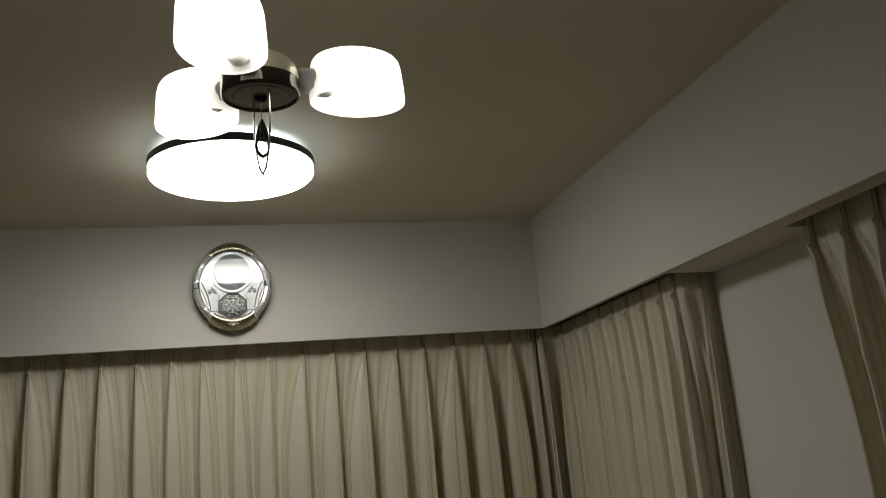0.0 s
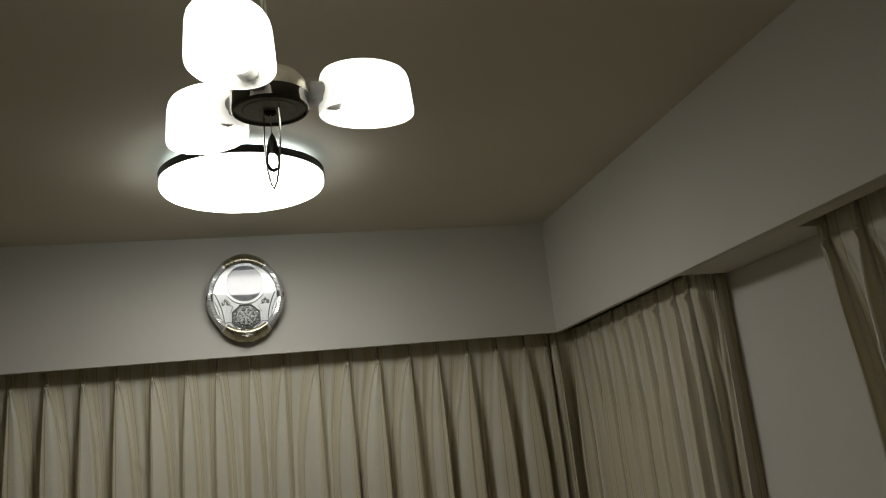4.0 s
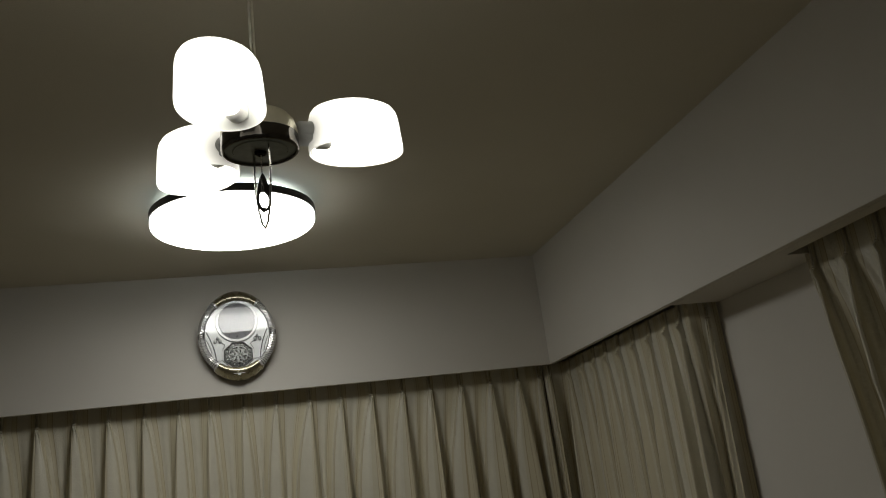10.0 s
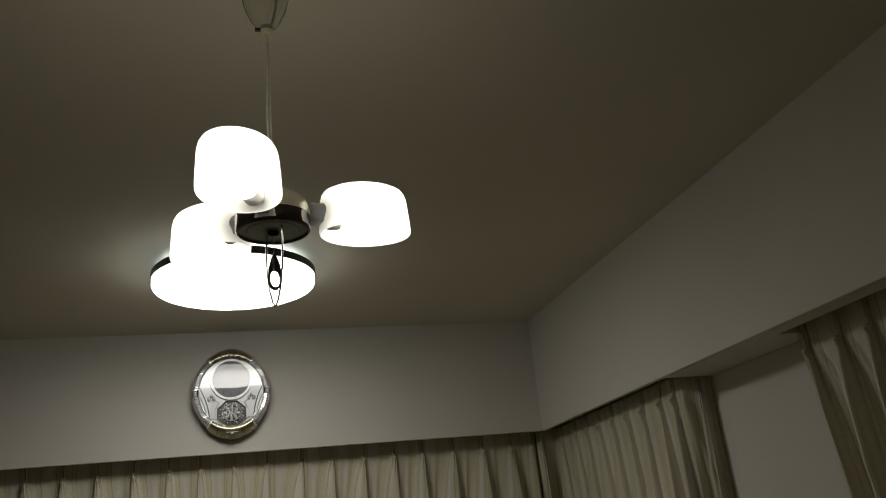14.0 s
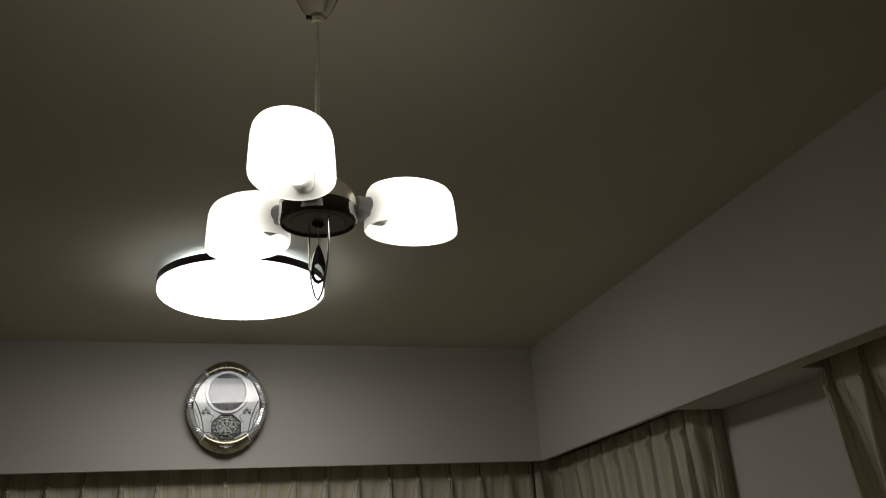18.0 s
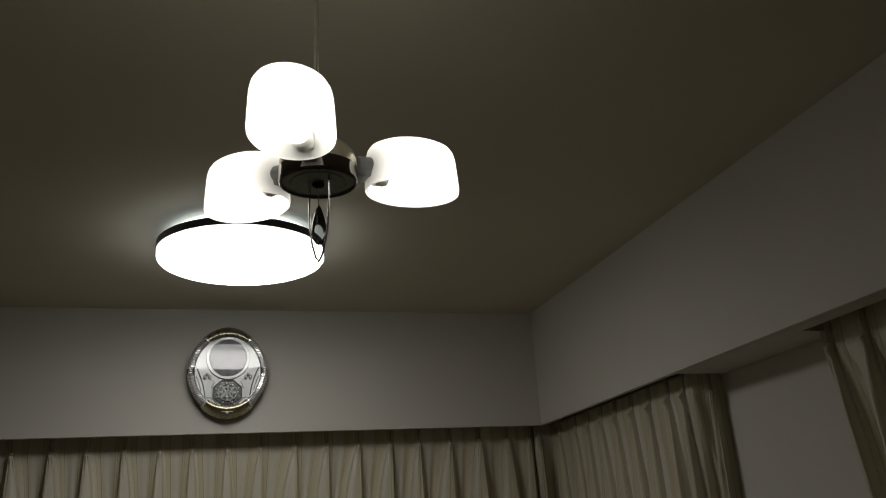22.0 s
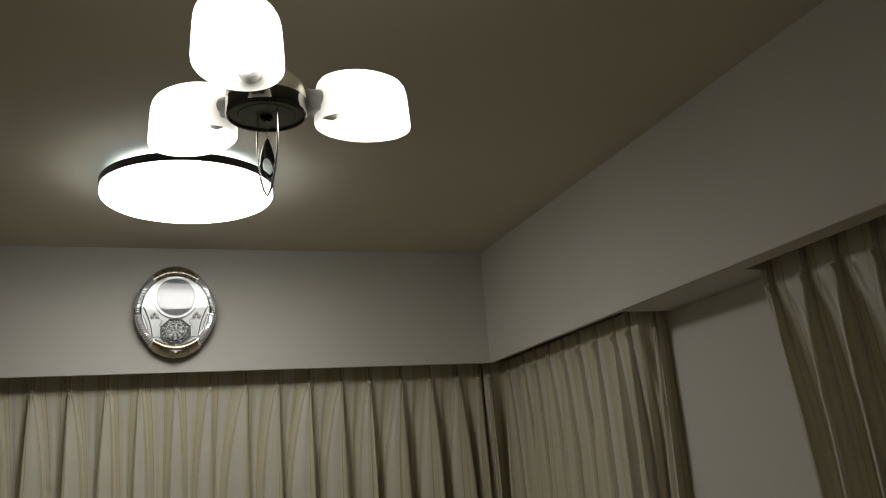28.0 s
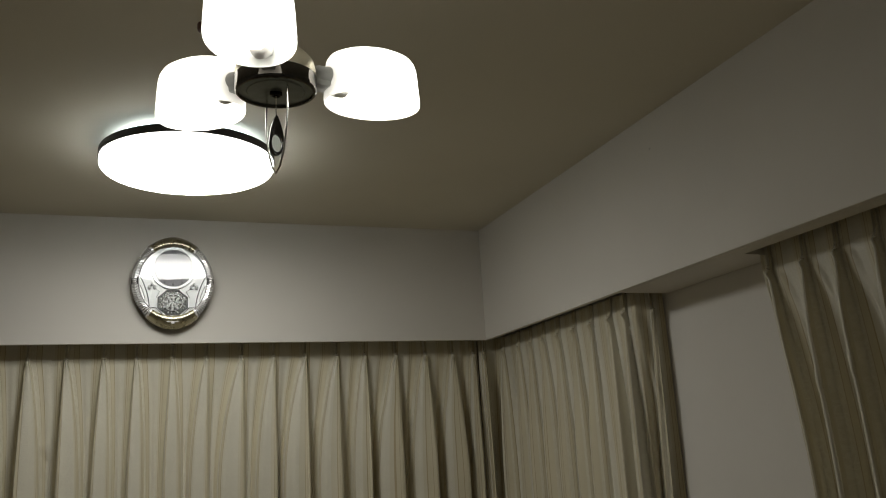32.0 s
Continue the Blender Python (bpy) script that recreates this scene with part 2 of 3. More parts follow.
MAT_GOLD = plain("pale_gold", (0.36, 0.33, 0.235), 0.27, 0.9, vary=0.08)
MAT_SILVER = plain("silver_trim", (0.94, 0.94, 0.95), 0.20, 0.35, vary=0.08)
MAT_PEARL = plain("pearl_panel", (0.86, 0.87, 0.87), 0.30, 0.1, vary=0.07, scale=25)
MAT_DIAL = plain("dial_grey", (0.44, 0.44, 0.47), 0.4, 0.2, vary=0.05)
MAT_DIALRING = plain("dial_ring_white", (0.92, 0.94, 0.94), 0.22, 0.1, vary=0.03)
MAT_INK = plain("ink_dark", (0.05, 0.05, 0.055), 0.5)
MAT_NUMERAL = plain("numeral_grey", (0.12, 0.12, 0.13), 0.5)
MAT_CRYSTAL = plain("crystal_facets", (0.93, 0.95, 0.94), 0.08, 0.10, vary=0.15, scale=200)
MAT_CRYSTAL_DIM = plain("crystal_smoke", (0.30, 0.31, 0.31), 0.08, 0.3)
# Near-black: shade and dark reflections between the flutes are put into this colour.
MAT_SHADE_TRIM = plain("shade_and_trim_silver", (0.07, 0.07, 0.07), 0.30, 0.6)
MAT_DARKSILVER = plain("dark_silver", (0.15, 0.155, 0.15), 0.22, 0.9)
MAT_GLASS = see_through("clock_glass", (0.98, 0.985, 0.98), 0.03, 1.70)


# ---------------------------------------------------------------- mesh helpers
def part(name, bm, mat, parent=None, label="", smooth=False, recalc=True):
    """Links a bmesh as one mesh object under its thing."""
    if recalc:
        bmesh.ops.recalc_face_normals(bm, faces=bm.faces)
    me = bpy.data.meshes.new(name)
    bm.to_mesh(me)
    bm.free()
    if smooth:
        me.shade_smooth()
        me.set_sharp_from_angle(angle=radians(38))
    me.materials.append(mat)
    ob = new(name, me)
    ob.parent = parent
    if label:
        tagged(ob, label)
    return ob


def box(x0, x1, y0, y1, z0, z1, bevel=0.0, bm=None):
    own = bm is None
    bm = bm or bmesh.new()
    r = bmesh.ops.create_cube(bm, size=1.0)
    for v in r["verts"]:
        v.co = ((x0 + x1) / 2 + v.co.x * (x1 - x0), (y0 + y1) / 2 + v.co.y * (y1 - y0), (z0 + z1) / 2 + v.co.z * (z1 - z0))
    if bevel and own:
        bmesh.ops.bevel(bm, geom=bm.edges[:], offset=bevel, segments=2, affect="EDGES", profile=0.5)
    return bm


def lathe(profile, n=48, sx=1.0, sy=1.0, bm=None, closed=False):
    """Turns (r, z) pairs round z; sx, sy stretch it to an oval."""
    bm = bm or bmesh.new()
    rings = []
    for r, z in profile:
        if r < 1e-6:
            rings.append([bm.verts.new((0, 0, z))])
        else:
            rings.append([bm.verts.new((r * sx * math.cos(2 * math.pi * k / n), r * sy * math.sin(2 * math.pi * k / n), z)) for k in range(n)])
    pairs = list(zip(rings, rings[1:])) + ([(rings[-1], rings[0])] if closed else [])
    for a, b in pairs:
        for k in range(n):
            q = (k + 1) % n
            if len(a) == 1 and len(b) == 1:
                continue
            if len(a) == 1:
                bm.faces.new((a[0], b[q], b[k]))
            elif len(b) == 1:
                bm.faces.new((a[k], a[q], b[0]))
            else:
                bm.faces.new((a[k], a[q], b[q], b[k]))
    return bm


def tube(points, radius, n=10, bm=None, closed=False):
    """A round wire through points."""
    bm = bm or bmesh.new()
    pts = [Vector(p) for p in points]
    rings, up = [], Vector((0.31, 0.83, 0.47)).normalized()
    for i, p in enumerate(pts):
        a = pts[i - 1] if (i or closed) else p
        b = pts[(i + 1) % len(pts)] if (i < len(pts) - 1 or closed) else p
        d = (b - a).normalized()
        u = (up - d * up.dot(d)).normalized()
        up = u
        w = d.cross(u)
        rings.append([bm.verts.new(p + radius * (math.cos(2 * math.pi * k / n) * u + math.sin(2 * math.pi * k / n) * w)) for k in range(n)])
    last = len(rings) if closed else len(rings) - 1
    for i in range(last):
        a, b = rings[i], rings[(i + 1) % len(rings)]
        for k in range(n):
            bm.faces.new((a[k], a[(k + 1) % n], b[(k + 1) % n], b[k]))
    if not closed:
        bm.faces.new(rings[0][::-1])
        bm.faces.new(rings[-1])
    return bm


def moved(bm, m):
    bmesh.ops.transform(bm, matrix=m, verts=bm.verts[:])
    return bm


def thing(name, label, category, x=0, y=0, z=0, rx=0, ry=0, rz=0, group=""):
    e = new(name)
    e.empty_display_size = 0.05
    e.matrix_basis = pose(x, y, z, rx, ry, rz)
    return tagged(e, label, category, group)


def structure(name, bm, mat, label):
    return tagged(part(name, bm, mat), label, "", "", "structure")


# ---------------------------------------------------------------- the room
# Floor, south and west walls lie out of view; their tones steer bounce light.
structure("floor", box(XL - 0.1, XW + 0.1, YR - 0.1, YW + 0.1, -0.1, 0.0), MAT_FLOOR, "added unseen brown wooden floor of the room")
structure("ceiling", box(XL - 0.1, XW + 0.1, YR - 0.1, YW + 0.1, H, H + 0.12), MAT_CEIL, "plain papered ceiling in dim warm beige")
structure("wall_north", box(XL - 0.1, XW + 0.1, YW, YW + 0.1, 0, H), MAT_WALL, "white papered wall behind the long curtain")
structure("wall_east", box(XW, XW + 0.1, YR, YW, 0, H), MAT_WALL, "white papered wall between two curtains")
structure("wall_south", box(XL, XW, YR - 0.1, YR, 0, H), MAT_FARWALL, "added unseen papered wall closing the room")
structure("wall_west", box(XL - 0.1, XL, YR, YW, 0, H), MAT_FARWALL, "added unseen papered wall closing the room at its side")


def beam(name, blocks, lip, label):
    """A boxed-in beam with its curtain recess: a face board (lip) and the blocks behind it."""
    bm = box(*lip)
    edges = [e for e in bm.edges if all(v.co.z < ZB + 0.01 for v in e.verts)]
    bmesh.ops.bevel(bm, geom=edges, offset=0.0022, segments=2, affect="EDGES", profile=0.5)
    for b in blocks:
        box(*b, bm=bm)
    return structure(name, bm, MAT_WALL, label)


ZBOX = 2.13       # top of the curtain recess
beam("beam_north", [(XL, XW + 0.05, YB + 0.012, YW + 0.05, ZBOX, H + 0.01)], (XL, XB + 0.012, YB, YB + 0.012, ZB, H + 0.01),
     "boxed-in white beam above the long curtain")
beam("beam_east", [(XB + 0.02, XW + 0.05, YR, YB + 0.012, ZBOX, H + 0.01), (XB + 0.02, XW + 0.05, 1.804, 2.303, ZB, ZBOX),
                   (XB + 0.02, XB + 0.066, YR, 1.804, ZB, ZBOX)], (XB, XB + 0.02, YR, YB - 0.0005, ZB, H + 0.01),
     "boxed-in white beam along the side windows")

# ---------------------------------------------------------------- curtains
Z_PINCH, Z_HEAD = 1.994, 2.066


def track_point(track, s):
    """Point and room-side normal at arc length s along a polyline with eased corners."""
    for k, (a, b, nrm) in enumerate(track):
        length = (b - a).length
        if s <= length or k == len(track) - 1:
            mix, reach = nrm.copy(), 0.03
            if k and s < reach:
                mix = mix.lerp(track[k - 1][2], 0.5 * (1 - s / reach))
            if k < len(track) - 1 and length - s < reach:
                mix = mix.lerp(track[k + 1][2], 0.5 * (1 - (length - s) / reach))
            return a + (b - a) * (s / length), mix.normalized()
        s -= length


def eased(v):
    v = max(0.0, min(1.0, v))
    return v * v * (3 - 2 * v)


def curtain(label, pts, normals, pleats, s_end, seed, head=Z_HEAD, pinch=0.015, drape=None, crease=None, wave=1.0, quick=0.50, sink=0.014, rows=84):
    """Pinch-pleated curtain hung on a rail. Each pleat: its place along the rail, how far its fold spreads to either side of the stitch
    further down, its depth, which flank stands proud (1 or -1), and the spread and start of a second swelling of the other flank."""
    rnd = random.Random(seed)
    pts = [Vector((*p, 0)) for p in pts]
    track = [(a, b, Vector((*nm, 0))) for a, b, nm in zip(pts, pts[1:], normals)]
    base = thing("curtain", label, "curtain", *pts[0][:2], 0.0)
    shift = pts[0].copy()
    habit = [dict(tilt=rnd.uniform(0.30, 0.60), sec=rnd.uniform(0.1, 1.0), secp=rnd.uniform(0.3, 0.7), dh=rnd.uniform(0.12, 0.42),
                  da=rnd.choice((0.0, 0.006, -0.007)), df=rnd.uniform(0.3, 0.75), slope=rnd.uniform(-0.12, 0.12), ph=rnd.uniform(0, 6)) for _ in pleats]
    zs = []
    for k in range(rows + 1):
        f = k / rows
        zs.append(head - (head - 0.015) * (0.30 * f + 0.70 * f * f))
    zs = sorted(set(zs + [Z_PINCH + d for d in (0.018, 0.010, 0.005, 0.0, -0.005, -0.012, -0.02, -0.03, -0.045)]), reverse=True)
    NT, NV = 27, 21
    grid, us = [], []
    for z in zs:
        h = max(0.0, Z_PINCH - z)
        grow = 1 - (1 - min(1.0, h / 0.50)) ** 1.9
        row, urow = [], []

        def put(s, d, uu):
            p, nm = track_point(track, min(max(s, 0.0), s_end))
            if crease:
                d += crease(s, h)
            q = p + nm * d - shift
            q.z = z
            if drape:
                q = drape(q, s, z)
            side = Vector((-nm.y, nm.x, 0))
            q += side * noise.noise(Vector((s * 3, z * 1.6, seed + 20))) * 0.004 * wave * min(1, h * 2)
            w = noise.noise(Vector((s * 9, z * 4, seed))) * 0.0045 * min(1, h * 3) + noise.noise(Vector((s * 34, z * 12, seed + 5))) * 0.0016 * min(1, h * 6)
            q += nm * w * wave
            row.append(q)
            urow.append(uu)

        prev_right, prev_u = 0.0, 0.0
        for (sp, a, b, deep, proud, more, at), L in zip(pleats, habit):
            t0 = pinch * (0.72 + 0.28 * min(1.0, abs(z - Z_PINCH) / 0.025))
            swell = more * eased((h - at) / 0.07)
            left = sp - t0 / 2 - a * grow - (swell if proud > 0 else 0)
            right = sp + t0 / 2 + b * grow + (swell if proud < 0 else 0)
            knot = math.exp(-((z - Z_PINCH + 0.004) / 0.014) ** 2)
            dep = (0.015 + (deep - 0.008) * (1 - (1 - min(1.0, h / quick)) ** 1.9) if h > 0 else 0.009) + 0.010 * knot
            fingers = math.exp(-h / 0.035) if h > 0 else 1.0
            # the cloth between the folds sinks back as they widen
            u0 = prev_u
            u1 = u0 + 0.112
            for k in range(NV):
                f = k / NV
                s = prev_right + (left - prev_right) * f
                arch = math.sin(math.pi * f)
                d = -sink * arch * (0.2 + grow) + grow * L["sec"] * 0.014 * math.exp(-((f - L["secp"]) / 0.17) ** 2) * arch ** 2
                d += (0.30 + grow) * 0.0028 * arch * math.sin(17 * f + L["ph"] + 0.8 * z)
                d += wave * L["da"] * math.exp(-((h - L["dh"] + L["slope"] * (f - 0.5)) / 0.02) ** 2 - ((f - L["df"]) / 0.2) ** 2)
                put(s, d, u0 + (u1 - u0) * f)
            # the fold itself: a rounded tongue with one sharper, prouder flank
            mid, half = (left + right) / 2, (right - left) / 2
            for k in range(NT):
                ang = -math.pi / 2 + math.pi * k / (NT - 1)
                sn, cs = math.sin(ang), math.cos(ang)
                pe, qe = (0.46, 0.26) if sn * proud >= 0 else (0.78, 0.55)
                s = mid + half * math.copysign(abs(sn) ** pe, sn)
                d = dep * max(0, cs) ** qe * (1 + L["tilt"] * proud * sn * grow)
                d += grow * 0.0022 * cs * math.sin(6.5 * sn + L["ph"])
                cut = math.exp(-((abs(sn) - 0.34) / 0.13) ** 2) if h > 0 or knot > 0.3 else 1.1 * math.exp(-(sn / 0.15) ** 2)
                d -= fingers * 0.013 * cut
                put(s, d, u1 + 0.128 * k / (NT - 1))
            prev_right, prev_u = right, u1 + 0.128
        for k in range(NV + 1):
            f = k / NV
            put(prev_right + (s_end - prev_right) * f, -0.006 * math.sin(math.pi * f), prev_u + (s_end - pleats[-1][0]) * f)
        grid.append(row)
        us.append(urow)
    nc, nr = len(grid[0]), len(zs)
    verts = [tuple(q) for row in grid for q in row]
    faces = [(r * nc + c, (r + 1) * nc + c, (r + 1) * nc + c + 1, r * nc + c + 1) for r in range(nr - 1) for c in range(nc - 1)]
    me = bpy.data.meshes.new("panel")
    me.from_pydata(verts, [], faces)
    uvl = me.uv_layers.new(name="cloth")
    flat_u = [u for urow in us for u in urow]
    data = np.empty(len(me.loops) * 2)
    vi = np.empty(len(me.loops), dtype=int)
    me.loops.foreach_get("vertex_index", vi)
    data[0::2] = np.array(flat_u)[vi] + seed * 0.37
    data[1::2] = np.array([v[2] for v in verts])[vi]
    uvl.data.foreach_set("uv", data)
    me.shade_smooth()
    me.materials.append(MAT_CLOTH)
    panel = new("panel", me)
    panel.parent = base
    sol = panel.modifiers.new("thickness", "SOLIDIFY")
    sol.thickness, sol.offset = 0.0012, -1
    for sp, *_ in pleats:
        p, nm = track_point(track, min(sp, s_end))
        q = p + nm * 0.0135 - shift
        side = Vector((-nm.y, nm.x, 0))
        if drape:
            q = drape(q, sp, Z_PINCH)
        bm = tube([q + side * -0.0065 + Vector((0, 0, Z_PINCH + 0.002)), q + nm * 0.003 + Vector((0, 0, Z_PINCH + 0.004)),
                   q + side * 0.0065 + Vector((0, 0, Z_PINCH + 0.001))], 0.0016, 6)
        part("pleat_stitch", bm, MAT_CLOTH_PLAIN, base, smooth=True)
    return base


MAT_CLOTH_PLAIN = plain("cloth_beige", (0.42, 0.37, 0.26), 0.6)


def north_crease(s, h):
    """Small crumples: a slanting dent west of the clock, and soft steps where cloth bulges out between folds."""
    out, x = 0.0, s - 1.98
    for cx, ch, amp, wx, wh, slope in ((-0.318, 0.335, -0.011, 0.020, 0.016, 0.9), (-0.330, 0.290, 0.008, 0.014, 0.022, 0.5), (-0.190, 0.300, -0.005, 0.012, 0.030, 0.6),
                                       (0.300, 0.150, 0.005, 0.012, 0.018, -0.4), (0.497, 0.235, 0.008, 0.008, 0.030, 0.2), (0.620, 0.230, 0.005, 0.008, 0.035, 0.2),
                                       (0.850, 0.205, 0.010, 0.010, 0.024, 0.1), (1.115, 0.165, 0.010, 0.010, 0.022, 0.1)):
        dx = x - cx
        if abs(dx) < 0.06 and abs(h - ch) < 0.12:
            out += amp * math.exp(-(dx / wx) ** 2 - ((h - ch - slope * dx) / wh) ** 2)
    return out


# end wall: folds west of the ceiling light spread to the east of their stitch, those east of it to the west
north_folds = [(-1.82 + 0.12 * k, 0.010, 0.060, 0.030, -1, 0, 0) for k in range(9)]
north_folds += [(-0.745, 0.010, 0.055, 0.031, -1, 0, 0), (-0.628, 0.008, 0.062, 0.032, -1, 0, 0), (-0.504, 0.014, 0.044, 0.032, -1, 0, 0),
                (-0.388, 0.012, 0.050, 0.025, -1, 0, 0), (-0.265, 0.008, 0.052, 0.023, -1, 0, 0), (-0.143, 0.020, 0.026, 0.019, -1, 0, 0),
                (-0.033, 0.015, 0.030, 0.019, -1, 0, 0), (0.091, 0.018, 0.030, 0.018, -1, 0, 0), (0.210, 0.052, 0.0, 0.016, 1, 0, 0),
                (0.338, 0.080, 0.0, 0.022, 1, 0, 0), (0.456, 0.062, 0.0, 0.026, 1, 0, 0), (0.576, 0.082, 0.0, 0.032, 1, 0, 0),
                (0.700, 0.070, 0.0, 0.034, 1, 0.003, 0.20), (0.813, 0.050, 0.0, 0.034, 1, 0, 0), (0.941, 0.074, 0.0, 0.038, 1, 0.005, 0.18),
                (1.065, 0.062, 0.010, 0.040, 1, 0, 0), (1.184, 0.046, 0.022, 0.040, 1, 0.005, 0.17), (1.276, 0.028, 0.0, 0.024, 1, 0, 0)]
curtain("long beige striped pleated curtain drawn across the end wall", [(-1.98, 3.395), (1.40, 3.395)], [(0, -1)],
        [(x + 1.98, *rest) for x, *rest in north_folds], 3.276, 3, crease=north_crease, wave=0.65, sink=0.020)


def corner_drape(q, s, z):
    h = max(0.0, Z_PINCH - z)
    q.y += 0.034 * min(1.0, h / 0.6) * max(0.0, 1 - abs(s - 1.176) / 0.040)
    return q


def corner_crease(s, h):
    """The cloth sinks in behind its leading edge; at its other end a slanting fold runs from the last stitch but one down to the edge."""
    out = -0.034 * math.exp(-((s - 0.082) / 0.022) ** 2) * (0.25 + 0.75 * min(1, h / 0.2))
    if 0 < h < 0.30:
        d = s - (1.126 + 0.050 * h / 0.25)
        out += 0.008 * math.exp(-(d / (0.020 if d < 0 else 0.008)) ** 2) * min(1, h / 0.03) * min(1, (0.30 - h) / 0.08)
    return out


corner_folds = [(0.036, 0.0, 0.004, 0.016, 1, 0, 0)]
corner_folds += [(3.4743 - y, a, b, 0.026, -1 if y > 2.55 else 1, 0, 0) for y, a, b in ((3.326, 0.012, 0.044), (3.177, 0.010, 0.052), (3.065, 0.016, 0.030), (2.954, 0.008, 0.056), (2.838, 0.012, 0.042),
                                                                   (2.719, 0.014, 0.040), (2.600, 0.030, 0.016), (2.482, 0.012, 0.042), (2.392, 0.012, 0.022))]
corner_folds += [(1.180, 0.006, 0.002, 0.020, 1, 0, 0)]
curtain("beige striped pleated curtain turning to the wall at its edge",
        [(1.300, 3.392), (1.312, 3.362), (1.392, 3.362), (1.392, 2.350), (1.450, 2.330), (1.482, 2.325)],
        [(-0.93, -0.37), (-0.1, -0.99), (-1, 0), (-0.64, -0.77), (-0.3, -0.95)], corner_folds, 1.2175, 8, head=2.0575, pinch=0.013,
        drape=corner_drape, crease=corner_crease, wave=0.25)


def side_drape(q, s, z):
    h = max(0.0, Z_PINCH - z)
    q.y -= 0.072 * (1 - (1 - min(1.0, h / 0.55)) ** 1.5) * max(0.42, 1 - s * 4)
    return q


def side_crease(s, h):
    """Slanting soft folds running from one pleat down to the next."""
    out = 0.0
    for s0, s1, h1 in ((0.050, 0.138, 0.26), (0.165, 0.240, 0.24), (0.275, 0.350, 0.34)):
        if 0 < h < h1 + 0.06:
            d = s - (s0 + (s1 - s0) * h / h1)
            out += 0.005 * math.exp(-(d / (0.006 if d > 0 else 0.012)) ** 2) * min(1, h / 0.02) * min(1, (h1 + 0.06 - h) / 0.06)
    return out


side_folds = [(1.815 - y, 0.003, 0.003, 0.022 if y > 1.7 else 0.034, 0, 0, 0) for y in (1.782, 1.667, 1.567, 1.457, 1.345, 1.23, 1.11, 0.99, 0.87, 0.75, 0.63, 0.51, 0.39, 0.27, 0.15, 0.03, -0.09)]
curtain("beige striped pleated curtain beside the bare white wall", [(1.425, 1.815), (1.425, -0.20)], [(-1, 0)], side_folds, 1.995, 14,
        pinch=0.011, drape=side_drape, crease=side_crease, wave=0.30, quick=0.20, sink=0.026)


def rail(pts, label):
    base = thing("curtain_rail", label, "curtain rail", pts[0][0], pts[0][1], ZBOX)
    bm = bmesh.new()
    for (x0, y0), (x1, y1) in zip(pts, pts[1:]):
        e = 0.009
        box(min(x0, x1) - e - pts[0][0], max(x0, x1) + e - pts[0][0], min(y0, y1) - e - pts[0][1], max(y0, y1) + e - pts[0][1], -0.05, 0.0005, bm=bm)
    part("track", bm, MAT_RAIL, base)
    return base


# Added rails, hidden behind the beam lips.
rail([(-1.98, 3.412), (1.33, 3.412)], "hidden curtain rail in the end beam recess, toned like its shade")
rail([(1.412, 3.38), (1.412, 2.40)], "hidden curtain rail in the side beam by the corner, toned like its shade")
rail([(1.442, 1.775), (1.442, -0.2)], "hidden curtain rail in the side beam recess, toned like its shade")

# ---------------------------------------------------------------- ceiling light
LX, LY, LR = 0.086, 2.522, 0.2375
lamp = thing("ceiling_light", "round lit LED ceiling light with a thin black rim", "ceiling light", LX, LY, H)
part("mount_plate", lathe([(0, 0.0), (0.17, 0.0), (0.17, -0.022), (0, -0.022)], 48), MAT_WHITE, lamp)
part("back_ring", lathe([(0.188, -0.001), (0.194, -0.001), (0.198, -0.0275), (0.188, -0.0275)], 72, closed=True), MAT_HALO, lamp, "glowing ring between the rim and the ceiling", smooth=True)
part("rim", lathe([(0.18, -0.029), (LR - 0.001, -0.029), (LR + 0.0015, -0.031), (LR + 0.0025, -0.0525), (0.18, -0.0525)], 96, closed=True), MAT_BLACK, lamp, "matt black rim", smooth=True)
edge = [(LR - 0.0105 + 0.010 * math.sin(a), -0.067 - 0.010 * math.cos(a)) for a in np.linspace(0.35, math.pi / 2, 6)]
part("diffuser", lathe([(LR * f, -0.0765 - 0.015 * (1 - f * f)) for f in (0.0, 0.2, 0.4, 0.6, 0.75, 0.88)] + [edge[0]], 96), MAT_LED, lamp, "glowing white diffuser", smooth=True)
part("diffuser_edge", lathe(edge + [(LR - 0.0005, -0.0527), (LR - 0.02, -0.0527)], 96), MAT_LED_EDGE, lamp, "glowing rounded edge of the diffuser", smooth=True)

# ---------------------------------------------------------------- pendant lamp
PX, PY = 0.109, 1.130
ZR = 2.055            # rim of the shades
pend = thing("pendant_lamp", "lit pendant lamp with three white opal glass shades", "pendant lamp", PX, PY, H, 0.8, 0, 0)


def pz(z):
    return z - H


# canopy, with what shows inside it
canopy = part("canopy", lathe([(0.029, -0.001), (0.033, -0.014), (0.0355, -0.034), (0.036, -0.056), (0.0345, -0.077), (0.030, -0.096), (0.023, -0.112),
                               (0.015, -0.124), (0.006, -0.128)], 40), MAT_CANOPY, pend, "translucent egg-shaped ceiling cover", smooth=True)
canopy.visible_shadow = False
part("rosette", moved(lathe([(0, -0.001), (0.025, -0.001), (0.026, -0.028), (0.024, -0.052), (0.018, -0.060), (0, -0.060)], 32), pose(0.013, 0.006, 0)), MAT_ROSE, canopy, "brown ceiling rosette", smooth=True)
part("hook", tube([(0.013, -0.020, -0.050), (0.0135, -0.021, -0.066), (0.0135, -0.020, -0.084), (0.013, -0.016, -0.101), (0.011, -0.010, -0.115), (0.008, -0.006, -0.123)], 0.0021, 8),
     MAT_BLACK, canopy, "bent steel hook", smooth=True)
